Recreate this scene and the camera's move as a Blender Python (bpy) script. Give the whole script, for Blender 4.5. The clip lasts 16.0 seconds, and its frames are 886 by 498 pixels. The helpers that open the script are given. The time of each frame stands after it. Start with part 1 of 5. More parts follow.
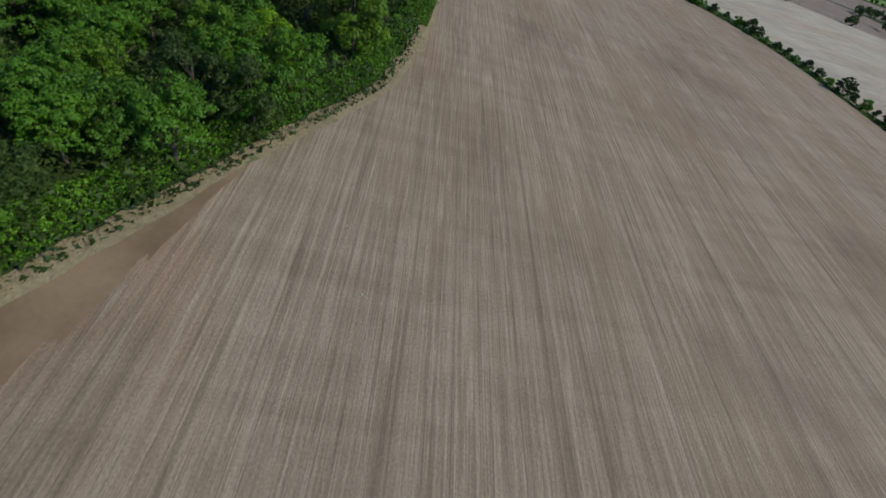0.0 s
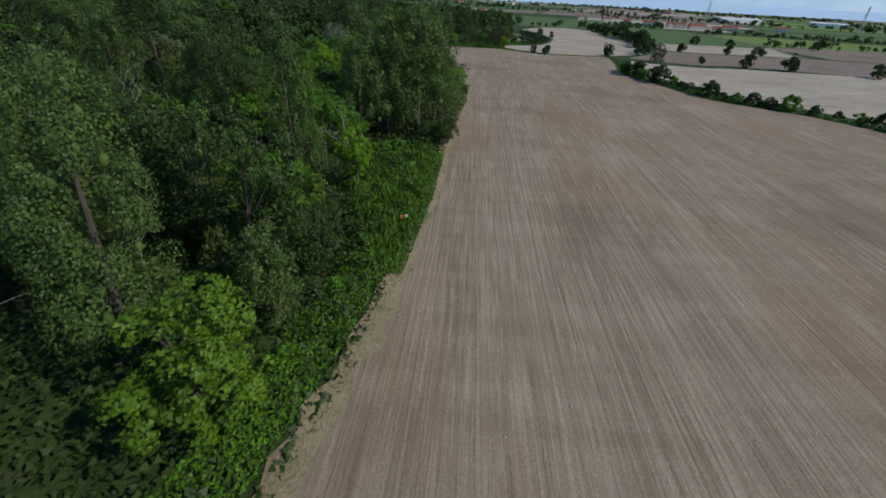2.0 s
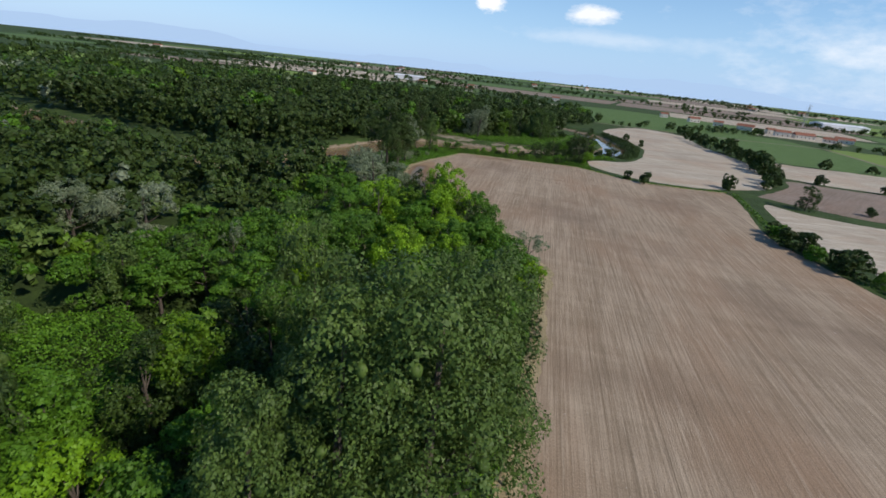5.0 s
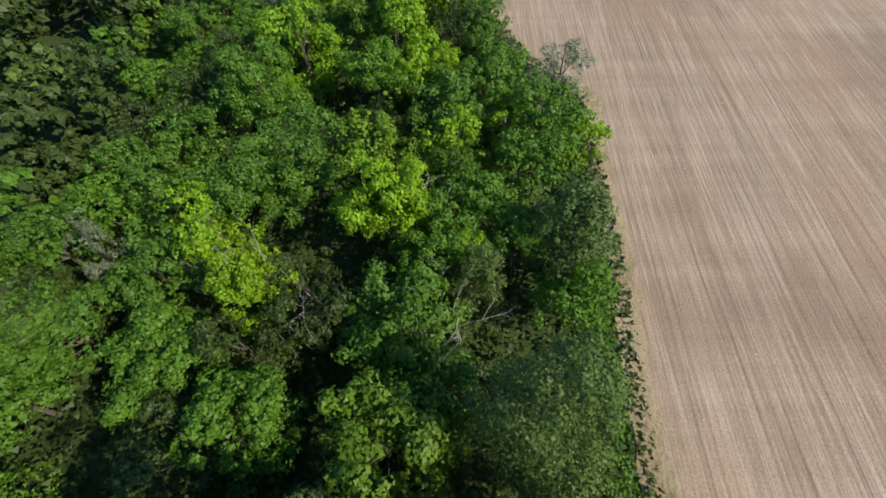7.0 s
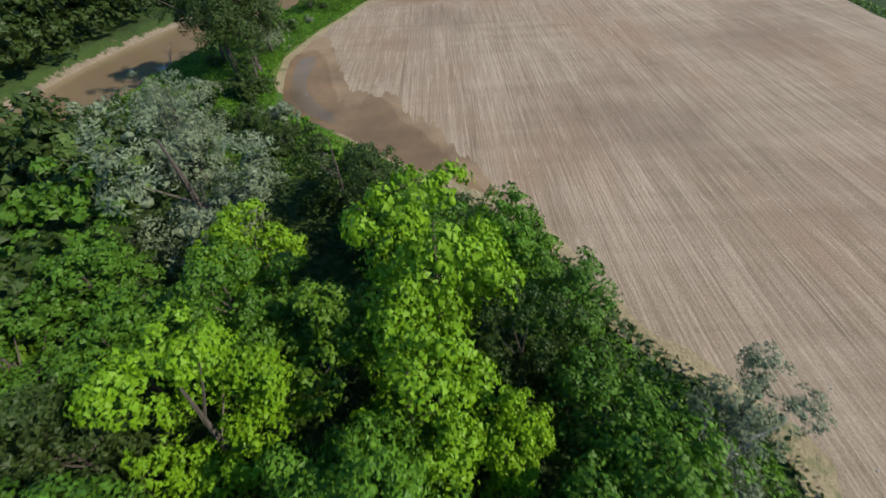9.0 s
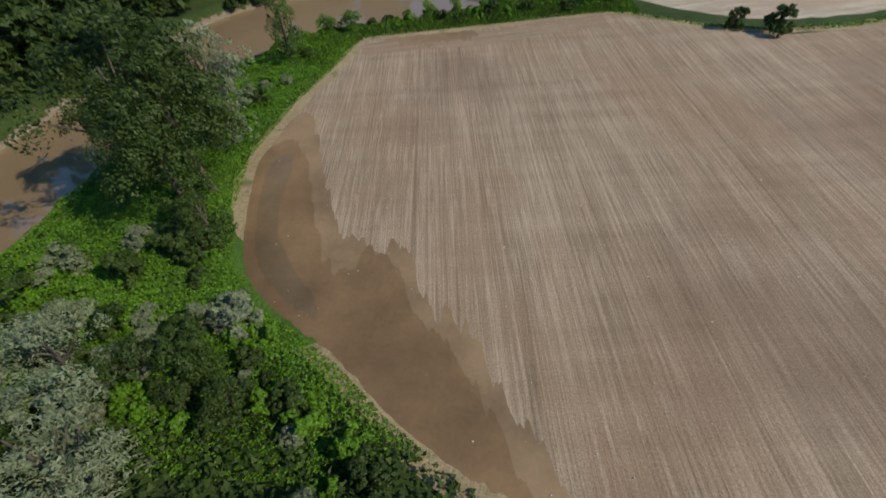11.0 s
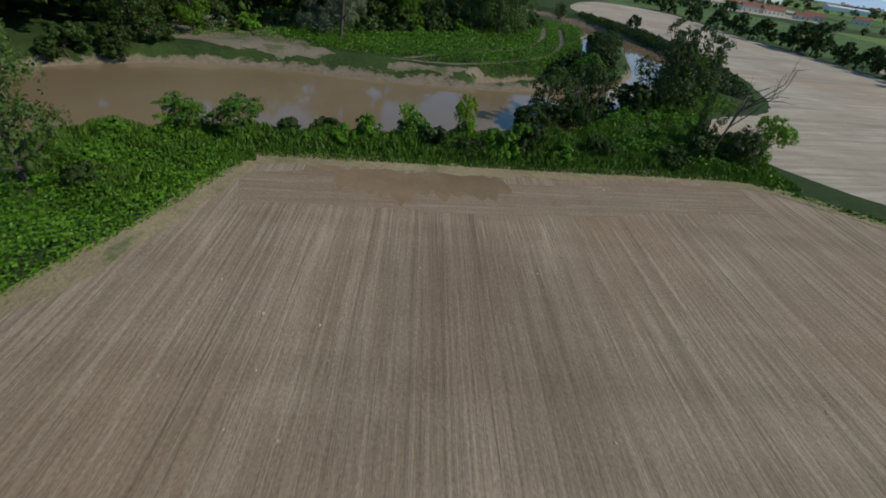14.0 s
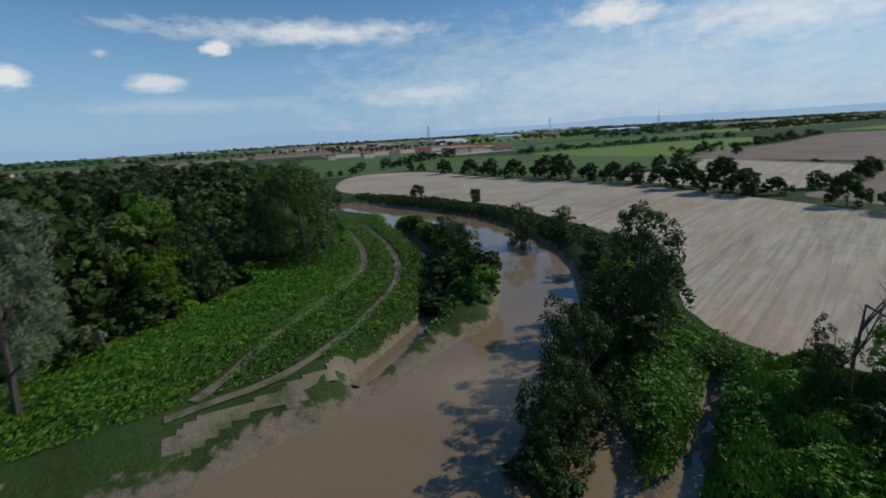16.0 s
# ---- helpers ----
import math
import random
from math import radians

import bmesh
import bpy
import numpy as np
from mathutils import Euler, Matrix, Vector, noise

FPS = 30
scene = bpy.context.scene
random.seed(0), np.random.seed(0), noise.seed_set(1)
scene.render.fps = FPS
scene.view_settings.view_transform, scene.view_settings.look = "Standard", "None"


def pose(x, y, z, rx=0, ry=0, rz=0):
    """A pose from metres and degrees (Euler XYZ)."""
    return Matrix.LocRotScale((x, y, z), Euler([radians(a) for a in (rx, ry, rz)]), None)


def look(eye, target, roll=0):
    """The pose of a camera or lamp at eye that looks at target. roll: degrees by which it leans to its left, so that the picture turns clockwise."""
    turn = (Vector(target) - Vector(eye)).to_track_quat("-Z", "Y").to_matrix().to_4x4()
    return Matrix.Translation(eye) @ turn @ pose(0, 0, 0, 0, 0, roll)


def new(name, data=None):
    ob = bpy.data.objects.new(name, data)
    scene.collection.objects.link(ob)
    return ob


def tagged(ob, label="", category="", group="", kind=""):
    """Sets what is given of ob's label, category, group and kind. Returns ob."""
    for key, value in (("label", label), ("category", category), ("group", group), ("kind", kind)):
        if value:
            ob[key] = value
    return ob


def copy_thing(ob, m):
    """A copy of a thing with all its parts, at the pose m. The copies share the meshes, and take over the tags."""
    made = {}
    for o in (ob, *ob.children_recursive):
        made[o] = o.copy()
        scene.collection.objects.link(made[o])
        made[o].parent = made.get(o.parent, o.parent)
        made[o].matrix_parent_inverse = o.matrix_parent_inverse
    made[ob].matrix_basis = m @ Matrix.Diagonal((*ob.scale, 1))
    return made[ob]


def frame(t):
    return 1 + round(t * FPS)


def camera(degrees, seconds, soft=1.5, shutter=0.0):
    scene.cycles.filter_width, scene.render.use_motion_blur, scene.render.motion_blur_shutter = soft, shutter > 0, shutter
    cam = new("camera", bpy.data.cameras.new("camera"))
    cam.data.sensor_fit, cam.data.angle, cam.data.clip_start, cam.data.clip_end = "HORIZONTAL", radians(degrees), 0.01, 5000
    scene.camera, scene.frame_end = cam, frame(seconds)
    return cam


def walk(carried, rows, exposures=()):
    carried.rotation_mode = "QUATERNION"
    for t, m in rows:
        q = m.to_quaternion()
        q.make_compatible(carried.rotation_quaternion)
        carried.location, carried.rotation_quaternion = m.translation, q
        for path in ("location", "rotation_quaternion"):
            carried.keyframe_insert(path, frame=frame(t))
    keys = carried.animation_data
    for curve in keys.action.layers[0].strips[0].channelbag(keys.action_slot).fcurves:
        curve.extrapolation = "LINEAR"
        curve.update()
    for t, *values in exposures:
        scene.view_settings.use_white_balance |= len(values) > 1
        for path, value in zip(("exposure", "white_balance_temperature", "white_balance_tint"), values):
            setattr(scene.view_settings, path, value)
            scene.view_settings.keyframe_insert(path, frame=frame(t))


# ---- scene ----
cam = camera(90.1, 16.0, soft=1.6, shutter=0.14)
# seconds, eye, target, roll
PATH = [
    (0, (0.00, -0.00, 30.00), (0.760, 7.115, 23.014), 21.83),
    (0.5, (2.24, 11.55, 28.56), (2.059, 19.231, 22.166), 14.92),
    (1, (2.74, 23.20, 27.05), (2.084, 31.105, 20.965), 7.48),
    (1.5, (2.71, 35.11, 26.10), (1.571, 43.507, 20.781), 2.31),
    (2, (1.90, 47.34, 25.22), (0.404, 55.877, 20.240), 3.05),
    (2.5, (0.77, 59.15, 25.14), (-1.266, 67.921, 20.786), 5.77),
    (3, (-1.35, 71.11, 25.99), (-3.914, 80.190, 22.679), 7.58),
    (3.5, (-3.99, 82.24, 28.16), (-6.931, 91.309, 25.135), 8.18),
    (5.8, (-19.54, 126.54, 38.94), (-21.948, 134.406, 33.247), 2.81),
    (6, (-21.30, 129.74, 39.46), (-23.295, 136.998, 32.876), 0.75),
    (6.5, (-25.33, 137.80, 39.81), (-26.742, 143.771, 31.910), -3.13),
    (7, (-29.07, 145.70, 38.77), (-30.156, 151.067, 30.406), -3.66),
    (7.5, (-32.17, 154.08, 36.33), (-32.826, 158.960, 27.624), -2.65),
    (8, (-34.56, 162.88, 33.17), (-35.234, 168.369, 24.837), -2.59),
    (8.5, (-36.79, 172.55, 29.59), (-37.719, 179.580, 22.542), -2.84),
    (10.8, (-45.11, 213.72, 35.64), (-46.293, 221.208, 29.124), -3.42),
    (11, (-45.72, 217.43, 35.81), (-46.788, 224.215, 28.550), -4.24),
    (11.5, (-47.18, 226.34, 35.17), (-47.995, 232.058, 27.000), -2.16),
    (12, (-48.49, 235.05, 33.06), (-48.637, 240.686, 24.804), 9.69),
    (12.5, (-49.87, 243.14, 29.38), (-49.585, 248.902, 21.209), 13.65),
    (13, (-51.72, 251.95, 25.31), (-51.466, 258.478, 17.742), 11.43),
    (13.5, (-53.25, 262.00, 21.60), (-53.122, 269.376, 14.850), 9.83),
    (14, (-54.74, 272.79, 18.35), (-54.880, 281.028, 12.679), 8.58),
    (14.5, (-56.83, 283.94, 16.78), (-57.264, 292.954, 12.477), 8.41),
    (15, (-58.76, 295.09, 16.91), (-59.336, 304.585, 13.821), 7.15),
    (15.5, (-61.42, 305.96, 19.11), (-60.168, 315.585, 16.720), 4.62),
    (16, (-62.96, 316.72, 21.85), (-58.724, 325.425, 19.346), -3.54),
]
EXPOSURE = [(0, -0.22, 6650, 6), (1.5, -0.28, 6600, 8), (2.5, -0.4, 6600, 8), (3.5, -0.65, 6400, 9), (5.0, 0.05, 7000, 13), (6.0, 0.5, 7400, 16), (7.5, 0.75, 7250, 11), (8.5, 0.62, 7000, 9),
            (11, 0.08, 7500, 11), (12, 0.0, 7600, 10), (13, -0.1, 7150, 7), (14.5, -0.43, 6900, 5), (15.2, -0.5, 6700, 5), (16, -0.55, 6700, 7)]
walk(cam, [(t, look(eye, target, roll)) for t, eye, target, roll in PATH], EXPOSURE)

# ---- world and sun ----
SUN_DIR = Vector((0.74, -0.18, 0.64)).normalized()   # towards the sun
world = bpy.data.worlds.new("sky")
scene.world = world
world.use_nodes = True
wn, wl = world.node_tree.nodes, world.node_tree.links
wn.clear()
w_out, w_bg = wn.new("ShaderNodeOutputWorld"), wn.new("ShaderNodeBackground")
sky = wn.new("ShaderNodeTexSky")
sky.sky_type, sky.sun_disc = "NISHITA", False
sky.sun_elevation = math.asin(SUN_DIR.z)
sky.sun_rotation = math.atan2(SUN_DIR.x, SUN_DIR.y)
sky.air_density, sky.dust_density, sky.ozone_density = 1.0, 0.1, 4.0
w_bg.inputs["Strength"].default_value = 0.11
# the sky's own blue, a pale haze low over the plain, and fair-weather clouds
w_tc = wn.new("ShaderNodeTexCoord")
w_sep = wn.new("ShaderNodeSeparateXYZ")
wl.new(w_tc.outputs["Generated"], w_sep.inputs["Vector"])


def w_math(how, a, b=None, c=None):
    n = wn.new("ShaderNodeMath")
    n.operation = how
    for k, v in enumerate((a, b, c)):
        if isinstance(v, (int, float)):
            n.inputs[k].default_value = v
        elif v is not None:
            wl.new(v, n.inputs[k])
    return n.outputs[0]


def w_noise(scale, detail, rough, stretch):
    mp, ns = wn.new("ShaderNodeMapping"), wn.new("ShaderNodeTexNoise")
    mp.inputs["Scale"].default_value = (1, 1, stretch)
    ns.inputs["Scale"].default_value, ns.inputs["Detail"].default_value, ns.inputs["Roughness"].default_value = scale, detail, rough
    wl.new(w_tc.outputs["Generated"], mp.inputs["Vector"])
    wl.new(mp.outputs["Vector"], ns.inputs["Vector"])
    return ns.outputs["Fac"]


w_az = w_math("ARCTAN2", w_sep.outputs["X"], w_sep.outputs["Y"])
w_el = w_math("ARCSINE", w_sep.outputs["Z"])
w_fine, w_soft = w_noise(26.0, 7.0, 0.62, 2.2), w_noise(7.0, 6.0, 0.6, 3.0)
# clouds: bearing, height, half width, half height in degrees, thickness, softness
CLOUDS = [(1.9, 10.3, 1.5, 1.0, 0.85, 0.5), (-4.6, 6.9, 3.4, 1.0, 0.7, 0.7), (-15.6, 7.3, 1.9, 1.3, 0.9, 0.5), (12.0, 12.0, 17.0, 1.5, 0.75, 0.9), (-8.5, 9.6, 1.0, 0.5, 0.4, 0.7),
          (47.0, 11.6, 6.5, 1.8, 0.85, 0.7), (62.0, 9.5, 17.0, 5.0, 0.85, 1.2), (52.0, 5.0, 40.0, 9.0, 0.38, 1.0), (25.0, 5.0, 11.0, 1.9, 0.55, 1.0), (48.0, 5.6, 6.0, 1.2, 0.45, 0.9), (-1.0, 4.6, 14.0, 1.0, 0.22, 1.0),
          (95.0, 18.0, 22.0, 5.0, 0.6, 1.0), (140.0, 14.0, 25.0, 4.0, 0.6, 1.0), (-70.0, 13.0, 20.0, 2.5, 0.6, 1.0), (-120.0, 16.0, 24.0, 4.0, 0.6, 1.0), (-40.0, 24.0, 14.0, 3.0, 0.5, 1.0), (30.0, 32.0, 20.0, 5.0, 0.6, 1.0)]
w_cover = None
for az, el, wide, tall, thick, soft in CLOUDS:
    dx = w_math("MULTIPLY", w_math("SUBTRACT", w_az, radians(az)), 1 / radians(wide))
    dy = w_math("MULTIPLY", w_math("SUBTRACT", w_el, radians(el)), 1 / radians(tall))
    d = w_math("SQRT", w_math("ADD", w_math("MULTIPLY", dx, dx), w_math("MULTIPLY", dy, dy)))
    d = w_math("MULTIPLY_ADD", w_math("SUBTRACT", w_fine, 0.5), -1.3, d)
    d = w_math("MULTIPLY_ADD", w_math("SUBTRACT", w_soft, 0.5), -1.6, d)
    f = w_math("MULTIPLY", w_math("SUBTRACT", 1.05, d), 1 / soft)
    f = w_math("MULTIPLY", w_math("MINIMUM", w_math("MAXIMUM", f, 0.0), 1.0), thick)
    w_cover = f if w_cover is None else w_math("MAXIMUM", w_cover, f)
w_low = wn.new("ShaderNodeValToRGB")
w_low.color_ramp.elements[0].position, w_low.color_ramp.elements[0].color = 0.0, (0.9, 0.9, 0.9, 1)
w_low.color_ramp.elements[1].position, w_low.color_ramp.elements[1].color = 0.30, (0, 0, 0, 1)
wl.new(w_sep.outputs["Z"], w_low.inputs["Fac"])
w_haze = wn.new("ShaderNodeMixRGB")
w_haze.inputs["Color2"].default_value = (3.1, 5.4, 8.9, 1)
wl.new(w_low.outputs["Color"], w_haze.inputs["Fac"])
w_sat = wn.new("ShaderNodeHueSaturation")
w_sat.inputs["Saturation"].default_value, w_sat.inputs["Value"].default_value = 1.22, 1.2
w_mix = wn.new("ShaderNodeMixRGB")
w_mix.inputs["Color2"].default_value = (10.4, 10.6, 10.9, 1)
wl.new(sky.outputs["Color"], w_sat.inputs["Color"])
wl.new(w_sat.outputs["Color"], w_haze.inputs["Color1"])
wl.new(w_haze.outputs["Color"], w_mix.inputs["Color1"])
wl.new(w_cover, w_mix.inputs["Fac"])
wl.new(w_mix.outputs["Color"], w_bg.inputs["Color"])
wl.new(w_bg.outputs["Background"], w_out.inputs["Surface"])

sun_data = bpy.data.lights.new("sun", "SUN")
sun_data.energy, sun_data.angle, sun_data.color = 3.6, radians(0.6), (1.0, 0.95, 0.87)
sun = new("sun", sun_data)
sun.matrix_world = look(SUN_DIR * 100, (0, 0, 0))

# ---- materials ----
ROW_TURN = 0.125          # the field rows lean to -x by this much for each metre of y


def material(name, rough=0.9):
    m = bpy.data.materials.new(name)
    m.use_nodes = True
    bsdf = m.node_tree.nodes["Principled BSDF"]
    bsdf.inputs["Roughness"].default_value = rough
    bsdf.inputs["Specular IOR Level"].default_value = 0.25
    return m, m.node_tree.nodes, m.node_tree.links, bsdf


def node(nodes, kind, **inputs):
    n = nodes.new(kind)
    for key, value in inputs.items():
        n.inputs[key.replace("_", " ")].default_value = value
    return n


def ramp(nodes, stops):
    r = nodes.new("ShaderNodeValToRGB")
    while len(r.color_ramp.elements) < len(stops):
        r.color_ramp.elements.new(0.5)
    for e, (at, col) in zip(r.color_ramp.elements, stops):
        e.position, e.color = at, (*col, 1)
    return r


def mapped(nodes, links, scale, turn=0.0):
    g = nodes.new("ShaderNodeNewGeometry")
    spin, mp = nodes.new("ShaderNodeMapping"), nodes.new("ShaderNodeMapping")
    spin.inputs["Rotation"].default_value = (0, 0, turn)
    mp.inputs["Scale"].default_value = scale
    links.new(g.outputs["Position"], spin.inputs["Vector"])
    links.new(spin.outputs["Vector"], mp.inputs["Vector"])
    return mp.outputs["Vector"]


def mix(nodes, links, fac, a, b, how="MIX"):
    m = nodes.new("ShaderNodeMixRGB")
    m.blend_type = how
    for socket, v in (("Fac", fac), ("Color1", a), ("Color2", b)):
        if isinstance(v, (int, float)):
            m.inputs[socket].default_value = v
        elif isinstance(v, tuple):
            m.inputs[socket].default_value = (*v, 1)
        else:
            links.new(v, m.inputs[socket])
    return m.outputs["Color"]


def noise_fac(nodes, links, vec, scale, detail=4.0, rough=0.55):
    n = node(nodes, "ShaderNodeTexNoise", Scale=scale, Detail=detail, Roughness=rough)
    links.new(vec, n.inputs["Vector"])
    return n.outputs["Fac"]


def ramped(nodes, links, fac, stops):
    r = ramp(nodes, stops)
    links.new(fac, r.inputs["Fac"])
    return r.outputs["Color"]


def bump(nodes, links, bsdf, fac, strength, distance):
    b = node(nodes, "ShaderNodeBump", Strength=strength, Distance=distance)
    links.new(fac, b.inputs["Height"])
    links.new(b.outputs["Normal"], bsdf.inputs["Normal"])


def soil_material(name, dark, mid, pale, turn, coarse=1.0, wet=(0.16, 0.11, 0.075), contrast=1.0):
    """Tilled soil: fine drill rows, wider passes, dry pale patches and damp ones."""
    m, n, l, bsdf = material(name, 0.95)
    rows = mapped(n, l, (3.1 * coarse, 0.055, 1.0), turn)
    fine = noise_fac(n, l, rows, 1.0, 4.0, 0.7)
    passes = noise_fac(n, l, mapped(n, l, (0.32 * coarse, 0.006, 1.0), turn), 1.0, 2.0, 0.5)
    cross = noise_fac(n, l, mapped(n, l, (0.02, 0.35, 1.0), turn), 1.0, 2.0, 0.6)
    grain = noise_fac(n, l, mapped(n, l, (1, 1, 1)), 5.0, 6.0, 0.7)
    patch = noise_fac(n, l, mapped(n, l, (1, 1, 1)), 0.028, 4.0, 0.55)
    patch2 = noise_fac(n, l, mapped(n, l, (0.10, 0.035, 1), turn), 1.0, 3.0, 0.6)
    lo, hi = 0.5 - 0.17 / contrast, 0.5 + 0.17 / contrast
    c = ramped(n, l, fine, [(lo, dark), (0.5, mid), (hi, pale)])
    c = mix(n, l, 0.24, c, ramped(n, l, passes, [(0.38, dark), (0.5, mid), (0.64, pale)]))
    c = mix(n, l, 0.22, c, ramped(n, l, cross, [(0.35, dark), (0.65, pale)]))
    c = mix(n, l, 0.35, c, ramped(n, l, patch2, [(0.35, mid), (0.7, pale)]))
    hair = noise_fac(n, l, mapped(n, l, (1.15 * coarse, 0.006, 1.0), turn), 1.0, 2.0, 0.5)
    wheel = noise_fac(n, l, mapped(n, l, (0.24 * coarse, 0.0015, 1.0), turn), 1.0, 1.0, 0.4)
    red = noise_fac(n, l, mapped(n, l, (0.045, 0.02, 1), turn), 1.0, 3.0, 0.6)
    streak = noise_fac(n, l, mapped(n, l, (1.3 * coarse, 0.09, 1), turn), 1.0, 3.0, 0.65)
    c = mix(n, l, ramped(n, l, red, [(0.46, (0, 0, 0)), (0.66, (0.55, 0.55, 0.55))]), c, (mid[0] * 1.06, mid[1] * 0.88, mid[2] * 0.80))
    c = mix(n, l, ramped(n, l, streak, [(0.54, (0, 0, 0)), (0.74, (0.7, 0.7, 0.7))]), c, pale)
    c = mix(n, l, ramped(n, l, hair, [(0.484, (0, 0, 0)), (0.5, (0.38, 0.38, 0.38)), (0.516, (0, 0, 0))]), c, tuple(0.8 * k for k in dark))
    c = mix(n, l, ramped(n, l, wheel, [(0.493, (0, 0, 0)), (0.5, (0.42, 0.42, 0.42)), (0.507, (0, 0, 0))]), c, tuple(0.75 * k for k in dark))
    c = mix(n, l, ramped(n, l, patch, [(0.52, (0, 0, 0)), (0.68, (0.5, 0.5, 0.5))]), c, wet)
    c = mix(n, l, 0.5, c, ramped(n, l, grain, [(0.3, (0.45, 0.45, 0.45)), (0.72, (1.4, 1.4, 1.4))]), "MULTIPLY")
    l.new(c, bsdf.inputs["Base Color"])
    add = node(n, "ShaderNodeMath")
    add.operation = "ADD"
    l.new(fine, add.inputs[0])
    l.new(grain, add.inputs[1])
    bump(n, l, bsdf, add.outputs[0], 0.55, 0.12)
    return m


SOIL = soil_material("tilled_soil", (0.150, 0.109, 0.068), (0.272, 0.206, 0.139), (0.455, 0.362, 0.262), -ROW_TURN, contrast=1.5)
SOIL_END = soil_material("headland_soil", (0.170, 0.124, 0.080), (0.262, 0.198, 0.135), (0.40, 0.318, 0.230), 1.33, contrast=1.0)
SOIL_PALE = soil_material("pale_stubble_soil", (0.27, 0.225, 0.165), (0.40, 0.345, 0.26), (0.56, 0.49, 0.39), 1.249, 0.3, wet=(0.30, 0.25, 0.19), contrast=2.0)
SOIL_BROWN = soil_material("brown_far_soil", (0.16, 0.12, 0.09), (0.23, 0.18, 0.14), (0.30, 0.24, 0.19), 0.5, 0.5)


def grassy(name, dark, mid, light, bare, bare_from=0.62, shore=None):
    m, n, l, bsdf = material(name, 0.95)
    v = mapped(n, l, (1, 1, 1))
    c = ramped(n, l, noise_fac(n, l, v, 1.6, 6.0, 0.7), [(0.3, dark), (0.52, mid), (0.75, light)])
    c = mix(n, l, 0.4, c, ramped(n, l, noise_fac(n, l, v, 0.12, 4.0), [(0.35, dark), (0.65, light)]))
    c = mix(n, l, ramped(n, l, noise_fac(n, l, v, 0.25, 5.0, 0.65), [(bare_from, (0, 0, 0)), (bare_from + 0.1, (0.8, 0.8, 0.8))]), c, bare)
    if shore:                                # bare silt on the low ground along the water
        sep, add = n.new("ShaderNodeSeparateXYZ"), n.new("ShaderNodeMath")
        l.new(mapped(n, l, (1, 1, 1)), sep.inputs["Vector"])
        add.operation = "MULTIPLY_ADD"
        l.new(noise_fac(n, l, v, 0.45, 5.0, 0.65), add.inputs[0])
        add.inputs[1].default_value = 3.3
        l.new(sep.outputs["Z"], add.inputs[2])
        low = ramped(n, l, add.outputs[0], [(0.0, (1, 1, 1)), (0.35, (0, 0, 0))])
        sand = ramped(n, l, noise_fac(n, l, v, 1.1, 6.0, 0.7), [(0.3, tuple(0.7 * k for k in shore)), (0.7, tuple(1.25 * k for k in shore))])
        c = mix(n, l, low, c, sand)
    l.new(c, bsdf.inputs["Base Color"])
    bump(n, l, bsdf, noise_fac(n, l, v, 3.0, 5.0, 0.7), 0.8, 0.25)
    return m


GROUND = grassy("undergrowth_ground", (0.016, 0.030, 0.008), (0.035, 0.065, 0.014), (0.060, 0.105, 0.022), (0.10, 0.075, 0.05), shore=(0.21, 0.17, 0.12))
MEADOW = grassy("meadow_grass", (0.035, 0.085, 0.012), (0.060, 0.135, 0.020), (0.095, 0.180, 0.030), (0.15, 0.13, 0.07), 0.66)
CROP = grassy("green_crop", (0.060, 0.110, 0.030), (0.085, 0.150, 0.040), (0.110, 0.180, 0.050), (0.14, 0.15, 0.06), 0.75)
CROP_LIME = grassy("lime_green_crop", (0.12, 0.19, 0.035), (0.15, 0.23, 0.045), (0.18, 0.26, 0.06), (0.16, 0.19, 0.06), 0.8)
VERGE = grassy("dry_verge", (0.20, 0.16, 0.085), (0.32, 0.26, 0.15), (0.42, 0.34, 0.20), (0.12, 0.15, 0.05), 0.58)
SAND = grassy("river_sand", (0.15, 0.125, 0.085), (0.21, 0.175, 0.125), (0.27, 0.23, 0.17), (0.085, 0.11, 0.035), 0.50)


def wet_mud_material(name, col, rough):
    m, n, l, bsdf = material(name, rough)
    v = mapped(n, l, (1, 1, 1))
    c = ramped(n, l, noise_fac(n, l, v, 0.10, 4.0), [(0.35, tuple(0.72 * k for k in col)), (0.65, tuple(1.2 * k for k in col))])
    c = mix(n, l, 0.4, c, ramped(n, l, noise_fac(n, l, v, 2.0, 5.0, 0.7), [(0.3, (0.75, 0.75, 0.75)), (0.7, (1.15, 1.15, 1.15))]), "MULTIPLY")
    l.new(c, bsdf.inputs["Base Color"])
    bump(n, l, bsdf, noise_fac(n, l, v, 1.5, 4.0), 0.25, 0.05)
    return m


MUD_DAMP = wet_mud_material("damp_soil", (0.235, 0.163, 0.096), 0.88)
MUD_WET = wet_mud_material("wet_mud", (0.192, 0.123, 0.064), 0.55)
MUD_PUDDLE = wet_mud_material("muddy_puddle", (0.158, 0.112, 0.064), 0.32)

WATER, n_, l_, b_ = material("silty_water", 0.07)
v_ = mapped(n_, l_, (1, 1, 1))
l_.new(ramped(n_, l_, noise_fac(n_, l_, v_, 0.04, 3.0), [(0.35, (0.205, 0.145, 0.084)), (0.65, (0.250, 0.182, 0.110))]), b_.inputs["Base Color"])
b_.inputs["Specular IOR Level"].default_value = 0.5
bump(n_, l_, b_, noise_fac(n_, l_, v_, 1.3, 3.0), 0.12, 0.04)


